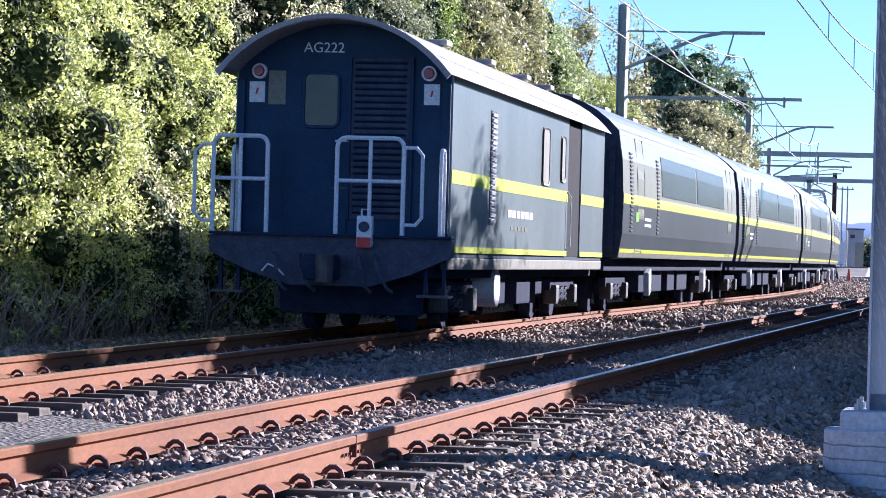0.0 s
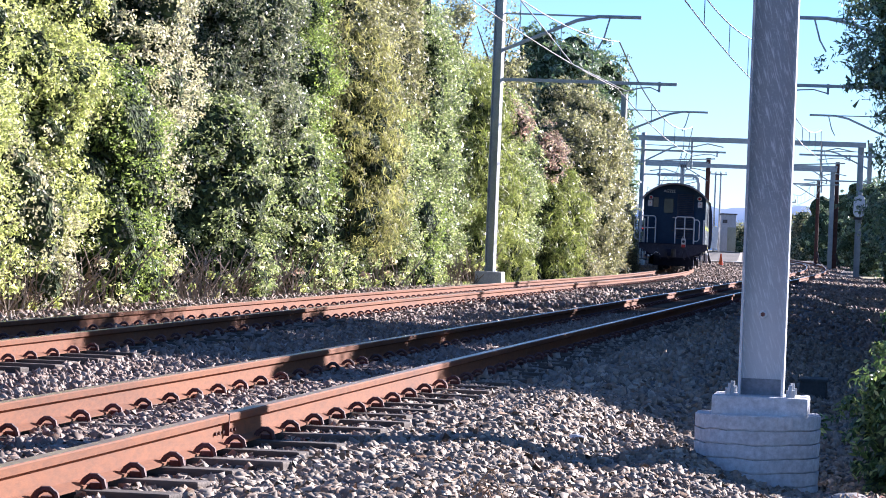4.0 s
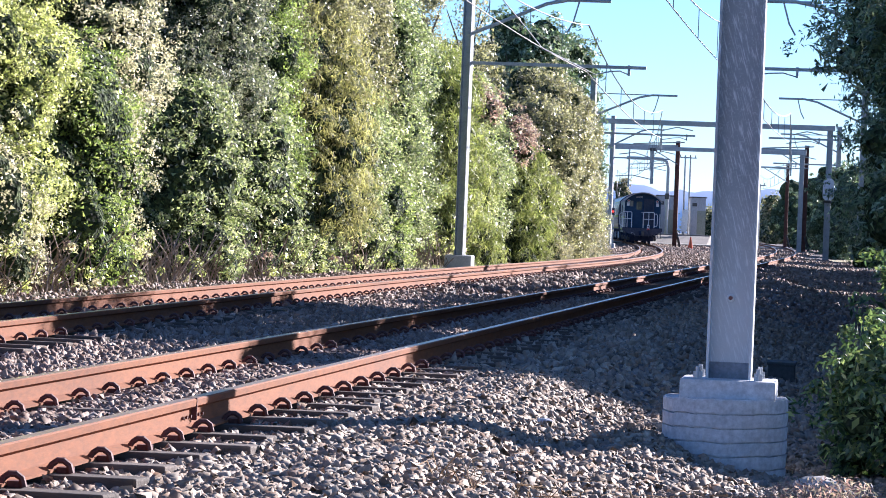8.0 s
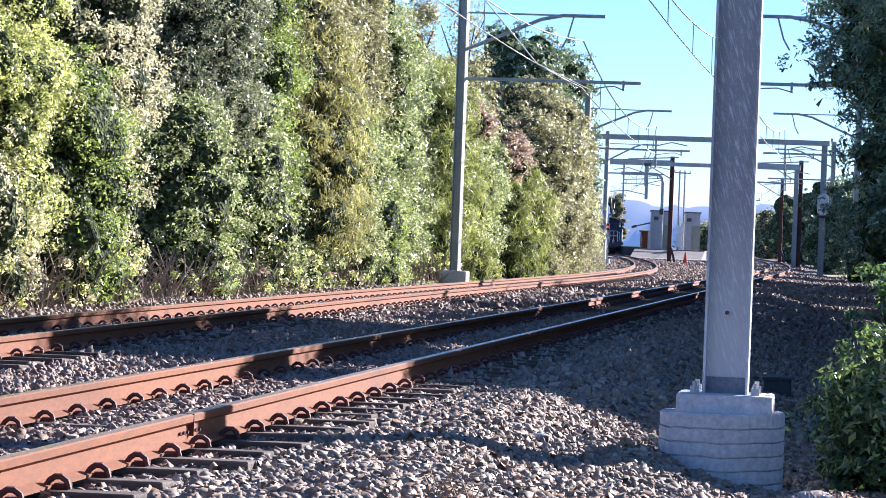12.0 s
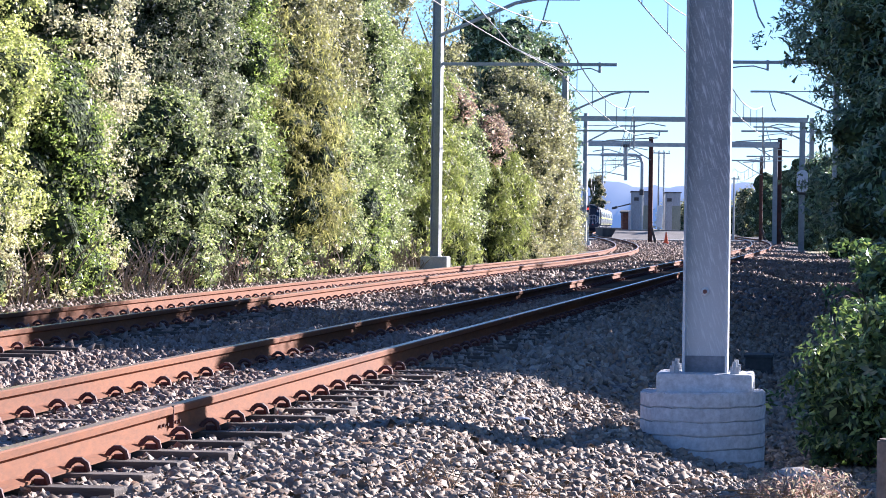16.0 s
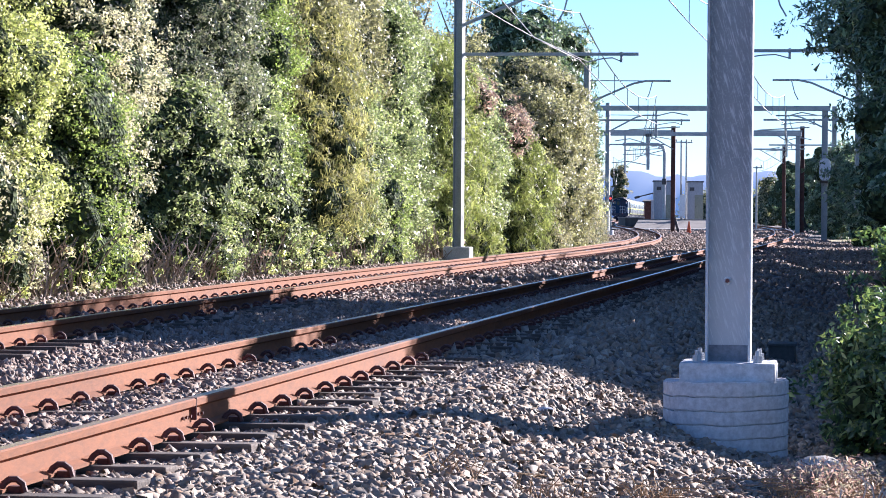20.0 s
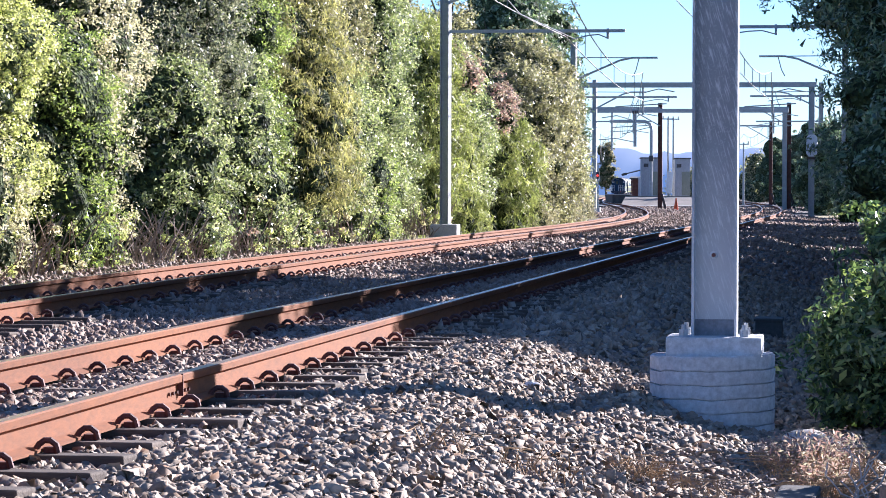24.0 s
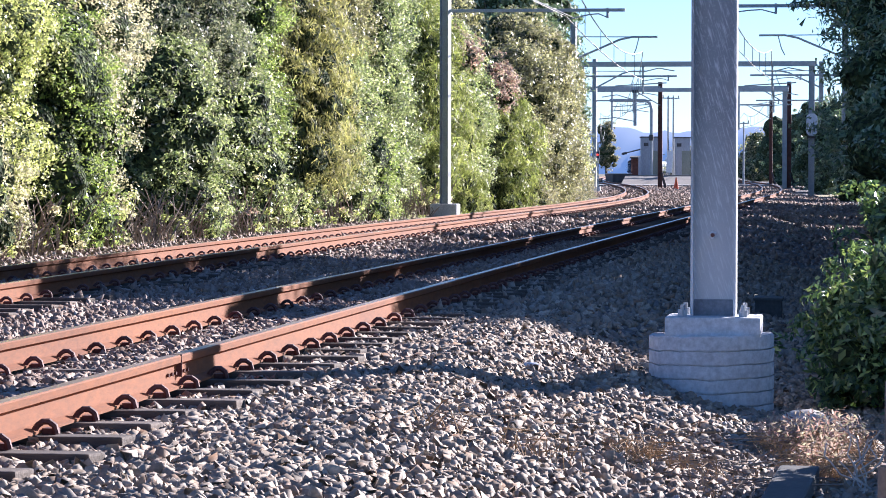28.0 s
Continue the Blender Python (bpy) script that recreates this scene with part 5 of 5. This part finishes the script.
LOOKS = {
    "yellowgreen": ("bright yellow-green leafy shrub in the trackside hedge", 0.09, 1.7, 0.0), "cream": ("pale olive-cream leafy shrub in the trackside hedge", 0.08, 1.6, 0.0),
    "green": ("fresh mid-green leafy shrub in the trackside hedge", 0.085, 1.8, 0.0), "dark": ("dark glossy evergreen in the trackside hedge", 0.1, 1.9, 0.0), "glossy": ("glossy mid-green shrub in the trackside hedge", 0.1, 1.7, 0.0),
    "feather": ("olive-brown feathery shrub with hanging sprays", 0.15, 6.0, 1.6), "fern": ("fresh green feathery shrub with drooping sprays", 0.2, 7.0, 1.4),
    "straw": ("dry straw-brown scrub at the foot of the hedge", 0.1, 4.0, 0.4), "redbrown": ("reddish-brown shrub among the green hedge", 0.12, 2.0, 0.0), "olive": ("dull olive-green shrub in the trackside hedge", 0.12, 1.8, 0.0),
}
for i, (hy, ry, h0, hz, tone, back) in enumerate(HEDGE):
    lab, size, lng, drp = LOOKS[tone]
    rx = 1.6
    ry *= 1.12
    face_x = -11.5 + 1.5 * smooth01(84, 104, hy) if hy < 110 else centre2(hy) - 2.0
    hx = face_x - back - rx * 0.95
    far = max(1.0, (hy / 55) ** 0.5)
    zlow = ground_z(hx, hy) + h0
    hz = min(hz, 2.8 + 0.105 * hy)
    area = 2 * ry * (hz - h0) * 2.2
    n = int(area * 1350 / far ** 1.9)
    build_shrub("hedge_shrub", lab, "shrub", hx, hy, zlow, hz, rx, ry, tone, n, size * far * (0.75 if drp else 0.56), 100 + i, lng, drp, 60, (0.8, -0.55, 0.1), "trackside hedge", shell=0.3, tuft=(0.26 if drp else 0.21) * far)
for x, y, z1, rx, ry, tone, lab in ((-14.1, 124, 9.7, 2.0, 5.0, "shade", "tall dark tree with a rounded crown behind the hedge"), (-16.1, 136, 10.9, 2.7, 6.5, "shade", "tall dark tree with a rounded crown behind the hedge"), (-14.2, 142, 10.6, 1.7, 4.0, "shade", "tall dark tree with a rounded crown behind the hedge"),
                                    (-15.6, 80, 8.8, 2.6, 4.5, "glossy", "leafy green tree behind the hedge"), (-15.8, 92, 7.6, 2.6, 5.0, "olive", "leafy olive tree behind the hedge"), (-15.6, 64, 9.2, 2.6, 4.5, "yellowgreen", "leafy yellow-green tree behind the hedge"),
                                    (-15.3, 108, 7.6, 2.2, 5.0, "olive", "leafy olive tree behind the hedge"), (-13.2, 97, 9.6, 1.0, 1.8, "olive", "thin wispy tree rising above the hedge"), (-13.6, 90, 9.2, 0.8, 1.4, "olive", "thin wispy tree rising above the hedge")):
    build_shrub("tall_tree", lab, "tree", x, y, 3.0 if rx > 1 else 5.5, z1, rx, ry, tone, 18000 if rx > 1 else 2600, 0.14 if rx > 1 else 0.1, int(y), 1.7, 0, 30 if rx > 1 else 8, (0.7, -0.7, 0.2), "trees behind the hedge", shell=0.3 if rx > 1 else 0.8, tuft=0.42 if rx > 1 else 0, core=0.7 if rx > 1 else 0.12)


def build_undergrowth():
    """Dry stems and low weeds at the foot of the hedge."""
    rng = random.Random(8)
    bm = bmesh.new()
    spots = [rng.uniform(31, 60) if i % 3 else rng.uniform(60, 150) for i in range(70)]
    for _ in range(1300):
        y = rng.choice(spots) + rng.gauss(0, 0.45)
        x = min(centre2(y) - 3.3, -11.35) - rng.uniform(0, 0.8)
        z = ground_z(x, y)
        h = rng.uniform(0.15, 0.8) * (1 + y / 200)
        k = 0.006 * (1 + y / 60)
        a = Vector((x, y, z - 0.05))
        b = a + Vector((rng.gauss(0, 0.35) * h, rng.gauss(0, 0.6) * h, h))
        c = a.lerp(b, 0.5) + Vector((rng.gauss(0, 0.08), rng.gauss(0, 0.1), 0.06))
        add_tube(bm, [a, c, b], k, 3)
    tagged(part("undergrowth_stems", bm, M_TWIG), "brown dry stems and weeds under the hedge", "undergrowth", kind="stuff")
    blobs = [(min(centre2(y) - 3.4, -11.5) - rng.uniform(0.0, 0.5), y, ground_z(-12, y) + rng.uniform(0.1, 0.5), 0.5, rng.uniform(0.5, 1.1), rng.uniform(0.35, 0.75)) for y in [31 + 1.3 * i for i in range(95)]]
    for tone, n in (("yellowgreen", 22000), ("cream", 10000), ("redbrown", 6000)):
        v, f = leaf_cloud(blobs, n, 0.065, 2.0, 0, 0.5, (0.8, -0.5, 0.2), 0.13)
        tagged(arrays("weeds", v, f, LEAVES[tone]), "low weeds along the foot of the hedge", "weeds", kind="stuff")


build_undergrowth()

# right-hand side
NEAR_SIDE = (-0.5, -0.8, 0.1)
# The one at y 31 is out of view, placed to shade the rails.
for x, y, z0, z1, rx, ry, n, size, k, seed in ((1.7, 40, 0.8, 7.7, 2.0, 3.4, 40000, 0.085, 40, 301), (2.3, 47, 0.8, 6.2, 2.3, 4.0, 22000, 0.1, 30, 302),
                                               (2.4, 31, 0.0, 4.7, 1.4, 2.2, 14000, 0.09, 26, 307), (0.75, 43.5, 3.2, 6.3, 1.55, 2.4, 26000, 0.09, 34, 308)):
    build_shrub("tall_evergreen", "tall dark evergreen overhanging the line", "tree", x, y, z0, z1, rx, ry, "shade", n, size, seed, 3.0, 0.2, k, (-0.6, -0.75, 0), "trees on the near side", shell=0.3, tuft=0.24, core=0.42 if z0 > 3 else 0.7)
build_shrub("dark_shrub", "dark green leafy shrub on the bank", "shrub", 1.5, 27.2, -0.35, 2.3, 1.2, 2.9, "bank", 22000, 0.075, 303, 2.2, 0, 26, NEAR_SIDE, "shrubs on the near side", tuft=0.16, core=0.78)
build_shrub("dark_shrub", "dark green leafy shrub on the bank", "shrub", 1.75, 34.5, -0.35, 4.9, 1.55, 3.0, "shade", 22000, 0.08, 304, 2.2, 0, 26, NEAR_SIDE, "shrubs on the near side", tuft=0.18, core=0.8)
build_shrub("near_shrub", "leafy green shrub beside the concrete footing", "shrub", 0.5, 19.5, -0.45, 0.55, 0.84, 0.75, "bank", 15000, 0.062, 305, 2.6, 0, 30, NEAR_SIDE, "shrubs on the near side", shell=0.4, tuft=0.13, slim=False)
# The shrub at y 14.8 is out of view, added to shade the timber.
for x, y, z1, rx, ry, seed in ((0.86, 17.9, 0.45, 0.6, 0.6, 309), (1.0, 14.8, 0.8, 0.6, 0.7, 310)):
    build_shrub("near_shrub", "leafy green shrub beside the dead grass", "shrub", x, y, -0.5, z1, rx, ry, "bank", 9000, 0.062, seed, 2.6, 0, 24, NEAR_SIDE, "shrubs on the near side", shell=0.4, tuft=0.13, slim=False)
build_shrub("near_shrub", "leafy green shrub beside the concrete footing", "shrub", 0.8, 21.9, -0.5, 1.0, 0.92, 1.1, "bank", 14000, 0.066, 306, 2.4, 0, 24, NEAR_SIDE, "shrubs on the near side", shell=0.4, tuft=0.14, slim=False)
# Trees at x 3.8-3.9 are unseen, added to close gaps in the shade.
for i, (x, y, z1, rx, ry) in enumerate(((2.6, 56, 6.0, 2.2, 5.6), (2.5, 65, 6.0, 2.2, 6.2), (2.6, 75, 6.3, 2.4, 6.4), (3.9, 44, 5.4, 1.9, 4.5), (3.9, 52, 5.6, 1.9, 4.5), (3.9, 60, 5.6, 1.9, 4.5), (3.8, 36, 5.0, 1.7, 3.5), (2.4, 87, 7.0, 2.2, 6.5), (2.4, 98, 6.4, 2.0, 6.0), (2.0, 108, 6.2, 2.0, 8.0), (1.0, 128, 4.6, 1.8, 8.0), (0.5, 150, 4.9, 1.6, 8.0),
                                        (-0.8, 173, 5.7, 1.8, 9), (-1.9, 200, 6.3, 2.0, 12), (-3.4, 235, 6.0, 2.4, 14), (-6.0, 285, 5.8, 3.0, 16))):
    build_shrub("bank_tree", "dark green tree along the near side of the line", "tree", x + 0.35, y, -0.2, z1, rx, ry, "shade", 9000, 0.15, 400 + i, 2.2, 0, 16, (-0.6, -0.7, 0.1), "trees on the near side", tuft=0.28, core=0.82)
for i, (x, y, z1, rx, ry) in enumerate(((-17.6, 352, 4.6, 5, 6), (-10, 352, 5.0, 5, 6), (-29.5, 250, 5.8, 2.4, 8), (-27, 222, 5.0, 3, 8), (-33.5, 300, 6.5, 2.2, 9), (-9.5, 330, 5.4, 3, 6))):
    build_shrub("distant_tree", "dark tree in the distance by the crossing", "tree", x, y, 0.2, z1, rx, ry, "olive", 2600, 0.3, 500 + i, 1.7, 0, 16, (0.2, -0.95, 0.1), "distant trees")

build_shrub("distant_tree", "straw-coloured feathery tree beyond the curve", "tree", -56.6, 700, 2.5, 13.6, 2.9, 3.5, "straw", 9000, 0.3, 520, 2.6, 0.6, 26, (0.3, -0.9, 0.1), "distant trees", tuft=0.6)


def build_pole(x, y, z1, arm):
    o = empty("telegraph_pole", "thin grey pole with a short cross arm", "pole", "thin poles")
    part("shaft", cyl((x, y, ground_z(x, y) - 0.1), (x, y, z1), 0.09, 0.07, 8), M_GREYSTEEL, o)
    part("cross_arm", box((x, y, z1 - 0.15), (arm, 0.1, 0.1), 0.01), M_GREYSTEEL, o)
    for k in (-0.4, 0.4):
        part("insulator", cyl((x + k * arm, y, z1 - 0.1), (x + k * arm, y, z1 + 0.1), 0.04, n=8), M_DIRTY, o)


build_pole(-15.7, 262, 7.9, 1.1)
build_pole(-15.3, 263, 7.9, 1.1)
build_pole(-8.9, 258, 5.6, 1.0)

# small things by the footing


def build_post(x, y, z1, r):
    o = empty("fence_post", "short round weathered timber post", "post", "fence posts")
    zg = ground_z(x, y)
    bm = cyl((x, y, zg - 0.2), (x, y, z1), r, r * 0.97, 18)
    bmesh.ops.bevel(bm, geom=[e for e in bm.edges if all(v.co.z > z1 - 0.01 for v in e.verts)], offset=0.01, segments=2, affect="EDGES")
    part("post_shaft", bm, M_TWIG, o)


build_post(0.25, 12.6, 0.17, 0.075)
build_post(0.19, 11.9, -0.12, 0.05)


def build_timber():
    o = empty("loose_sleeper", "dark old timber lying in the dead grass, shade put into its colour", "timber beam")
    x, y = -0.235, 13.2
    # Near-black colour stands in for shade on the timber.
    part("beam", box((x, y, ground_z(x, y) + 0.04), (0.19, 1.9, 0.13), 0.015, Matrix.Rotation(radians(-2), 4, "Z")), M_PLATFORM, o)


build_timber()


def build_cable_pit():
    o = empty("cable_pit", "dark low cable pit cover set in the bank", "cable pit")
    part("pit_box", box((-0.75, 29.5, -0.33), (0.26, 0.5, 0.24), 0.012), M_PLATFORM, o)
    part("pit_lid", box((-0.75, 29.5, -0.2), (0.29, 0.53, 0.03), 0.008), M_PLATFORM, o)


build_cable_pit()


M_PALEROCK = surface("pale_rock", (0.46, 0.42, 0.38), (0.6, 0.55, 0.5), 0.85, scale=6, fine=40, bump=0.4)


def build_rock(x, y, s, mat, label):
    bm = bmesh.new()
    bmesh.ops.create_icosphere(bm, subdivisions=3, radius=1.0)
    for v in bm.verts:
        k = 1 + 0.3 * noise.noise(v.co * 1.4 + Vector((x, y, 0))) + 0.08 * noise.noise(v.co * 5)
        v.co = Vector((v.co.x * s * k, v.co.y * s * 0.8 * k, v.co.z * s * 0.5 * k))
    ob = part("rock", bm, mat)
    ob.location = (x, y, ground_z(x, y) + s * 0.15)
    tagged(ob, label, "rock", "loose rocks")


build_rock(-0.2, 17.1, 0.17, M_PALEROCK, "large pale flat rock beside the shrub")
build_rock(-1.86, 17.6, 0.055, M_CONCRETE, "pale rock lying on the ballast shoulder")
build_rock(-3.06, 17.35, 0.045, M_CONCRETE, "pale stone resting against the rail foot")


def build_dead_grass():
    rng = random.Random(4)
    bm = bmesh.new()
    clumps = ((-0.28, 15.9, 0.1, 0.22, 170), (-0.08, 15.7, 0.12, 0.3, 260), (-0.16, 16.3, 0.1, 0.2, 150), (-0.05, 14.6, 0.08, 0.3, 180), (-0.92, 14.1, 0.08, 0.12, 90),
              (-1.35, 13.2, 0.1, 0.1, 30), (-1.75, 13.0, 0.08, 0.1, 18), (-0.5, 13.8, 0.16, 0.25, 24))
    for cx, cy, sx, sy, count in clumps:
        for _ in range(count):
            x, y = cx + rng.gauss(0, sx), cy + rng.gauss(0, sy)
            a = Vector((x, y, ground_z(x, y)))
            b = a + Vector((rng.gauss(0, 0.1), rng.gauss(0, 0.1), rng.uniform(0.03, 0.17)))
            c = a.lerp(b, 0.55) + Vector((rng.gauss(0, 0.02), 0, 0.03))
            add_tube(bm, [a, c, b + Vector((rng.gauss(0, 0.06), 0, -0.03))], rng.uniform(0.0015, 0.0035), 3)
    tagged(part("dead_grass", bm, M_DEADGRASS), "tangled dead brown grass beside the ballast", "dead grass", kind="stuff")
    bm = bmesh.new()
    for _ in range(46):
        x, y = rng.uniform(-1.0, 0.0), rng.uniform(13.2, 15.2)
        p = Vector((x, y, ground_z(x, y) + 0.03))
        way = Vector((rng.gauss(0, 0.3), rng.gauss(0, 0.22), rng.uniform(-0.01, 0.09)))
        add_tube(bm, [p, p + way * 0.5 + Vector((rng.gauss(0, 0.03), 0, 0.03)), p + way], rng.uniform(0.002, 0.0045), 4)
    tagged(part("fallen_twigs", bm, M_TWIG), "thin dry twigs lying over the stones", "twigs", kind="stuff")
    bm = bmesh.new()
    for _ in range(9):
        p = Vector((0.1 + rng.gauss(0, 0.03), 13.75 + rng.gauss(0, 0.1), -0.45))
        pts = [p]
        for _ in range(6):
            p = p + Vector((rng.gauss(0, 0.035), rng.gauss(0, 0.03), rng.uniform(0.02, 0.07)))
            pts.append(p)
        add_tube(bm, pts, 0.004, 5)
    tagged(part("bare_twigs", bm, M_PALEROCK), "pale twisted bare twigs beside the shrub", "twigs", kind="stuff")

    heap = [(-0.3, 16.1, -0.37, 0.2, 0.4, 0.1), (-0.08, 15.8, -0.35, 0.2, 0.5, 0.13), (-0.1, 15.0, -0.4, 0.14, 0.4, 0.09)]
    v, f = leaf_cloud(heap, 3600, 0.032, 4.0, 0, 0.6)
    tagged(arrays("dead_leaf_litter", v, f, LEAVES["redbrown"]), "brown dead leaves and stalks in a heap", "leaf litter", kind="stuff")


build_dead_grass()


# ---- ballast stones ----


def build_stones():
    """Angular crushed stones, loose on the bed."""
    rng = np.random.default_rng(21)
    shard = np.array([(1, 0.3, 0.2), (-1, -0.2, 0.1), (0.2, 1, -0.2), (-0.3, -1, 0.3), (0.3, 0.2, 1), (-0.2, 0.1, -1)])
    ring = [(math.cos(a), math.sin(a)) for a in (0.3, 1.6, 2.7, 4.1, 5.2)]
    block = np.array([(a * 0.86, b * 0.86, -0.62) for a, b in ring] + [(a * 0.7, b * 0.7, 0.62) for a, b in ring])
    quads = np.array([(5, 6, 7), (5, 7, 8), (5, 8, 9)] + [t for i in range(5) for t in ((i, (i + 1) % 5, 5 + (i + 1) % 5), (i, 5 + (i + 1) % 5, 5 + i))])
    tris = np.array([(0, 2, 4), (2, 1, 4), (1, 3, 4), (3, 0, 4), (2, 0, 5), (1, 2, 5), (3, 1, 5), (0, 3, 5)])

    def field(name, n, x0, x1, y0, y1, size, mat, label, between=False, blocky=False):
        xs, ys = rng.uniform(x0, x1, n * 2), rng.uniform(y0, y1, n * 2)
        keep = []
        for i, (x, y) in enumerate(zip(xs, ys)):
            c2 = centre2(y)
            d1, d2 = abs(x - centre1(y)), abs(x - c2)
            onrail = min(abs(d1 - GAUGE / 2), abs(d2 - GAUGE / 2)) < 0.1
            inside = d1 < 0.62 or d2 < 1.0
            if onrail or x < c2 - 3.9 or (between != inside):
                continue
            keep.append(i)
            if len(keep) >= n:
                break
        xs, ys = xs[keep], ys[keep]
        m = len(xs)
        zs = np.array([ground_z(x, y) for x, y in zip(xs, ys)])
        s = size * (0.55 + 1.1 * rng.random(m) ** 2)
        zs -= np.array([-0.004 if 0.6 < abs(x - centre1(y)) < 1.05 else -0.012 if abs(x - centre1(y)) < 0.5 else 0 for x, y in zip(xs, ys)])
        form, faces = (block, quads) if blocky else (shard, tris)
        v = (form[None] + (0.3 if blocky else 0.25) * rng.uniform(-1, 1, (m, len(form), 3))) * np.array([0.82, 0.6, 0.46]) * (0.75 + 0.5 * rng.random((m, 1, 3)))
        q = rng.normal(size=(m, 4))
        if blocky:
            q[:, 1:3] *= 0.42      # most lie on a broad side
        q /= np.linalg.norm(q, axis=1)[:, None]
        w, x, y, z = q.T
        R = np.stack([np.stack([1 - 2 * (y * y + z * z), 2 * (x * y - z * w), 2 * (x * z + y * w)], 1), np.stack([2 * (x * y + z * w), 1 - 2 * (x * x + z * z), 2 * (y * z - x * w)], 1),
                      np.stack([2 * (x * z - y * w), 2 * (y * z + x * w), 1 - 2 * (x * x + y * y)], 1)], 1)
        v = np.einsum("mij,mkj->mki", R, v) * s[:, None, None]
        v += np.stack([xs, ys, zs + s * rng.uniform(-0.05, 0.27, m)], 1)[:, None, :]
        f = (np.arange(m)[:, None, None] * len(form) + faces[None]).reshape(-1, faces.shape[1])
        return tagged(arrays(name, v.reshape(-1, 3), f, mat), label, "ballast", kind="stuff")

    field("ballast_stones", 26000, -3.12, -1.9, 9.0, 23, 0.034, M_STONE, "loose grey crushed-stone ballast on the shoulder", blocky=True)
    field("ballast_stones", 31000, -2.4, 0.6, 9.2, 22, 0.035, M_STONE, "rounded grey ballast stones round the footing", blocky=True)
    field("ballast_stones", 24000, -3.15, 2.4, 22, 45, 0.055, M_STONE, "loose grey crushed-stone ballast on the shoulder")
    field("ballast_stones", 19000, -7.0, -4.43, 18, 45, 0.042, M_STONE_RUST, "grey crushed-stone ballast between the tracks")
    field("ballast_stones", 27000, -9.5, 3.0, 45, 150, 0.07, M_STONE_RUST, "brown-grey ballast farther along the line")
    field("ballast_stones", 19000, -4.45, -3.1, 9.5, 25, 0.034, M_STONE_RUST, "rust-stained ballast between the rails", True, True)
    field("ballast_stones", 9000, -4.45, -3.1, 25, 45, 0.045, M_STONE_RUST, "rust-stained ballast between the rails", True)
    field("ballast_stones", 8000, -9.2, -6.2, 24, 70, 0.06, M_STONE_RUST, "rust-stained ballast between the rails", True)

    field("ballast_stones", 14000, -18.5, -3.0, 150, 226, 0.1, M_STONE_RUST, "brown ballast towards the crossing")
    field("ballast_stones", 7000, -18.0, -3.0, 110, 226, 0.09, M_STONE_RUST, "brown ballast between the far rails", True)
    field("ballast_stones", 9000, -11.6, -8.0, 24, 75, 0.055, M_STONE_RUST, "brown stones at the foot of the hedge")


build_stones()


def build_loose_stones():
    """The nearest stones of the shoulder, one by one."""
    rng = random.Random(77)
    forms = []
    for k in range(8):
        bm = bmesh.new()
        bmesh.ops.create_icosphere(bm, subdivisions=1, radius=1.0)
        for v in bm.verts:
            p = v.co * (1 + 0.35 * noise.noise(v.co * 1.3 + Vector((7 * k, 3, 0))))
            v.co = Vector((p.x * 0.55, p.y * 0.42, p.z * 0.34))
        me = bpy.data.meshes.new("stone")
        bm.to_mesh(me)
        bm.free()
        me.materials.append(M_LOOSE)
        forms.append(me)
    n = 0
    while n < 300:
        x, y = rng.uniform(-2.9, 0.1), rng.uniform(12.6, 17.4)
        if (x + 0.81) ** 2 + (y - 18.3) ** 2 < 0.3 or x < -2.75 and rng.random() < 0.5:
            continue
        s = rng.uniform(0.03, 0.05)
        o = new("stone", forms[n % 8])
        o.parent = GROUND
        o.matrix_basis = Matrix.Translation((x, y, ground_z(x, y) + 0.3 * s)) @ Matrix.Rotation(rng.uniform(0, 6.28), 4, "Z") @ Matrix.Rotation(rng.uniform(-0.6, 0.6), 4, "X") @ Matrix.Scale(s, 4)
        n += 1


build_loose_stones()


# ---- motion ----


def motions():
    times = [0.5 * i for i in range(57)]
    for thing, mid, half in TRAIN:
        walk(thing, [(t, train_pose(t, mid, half)) for t in times])


motions()
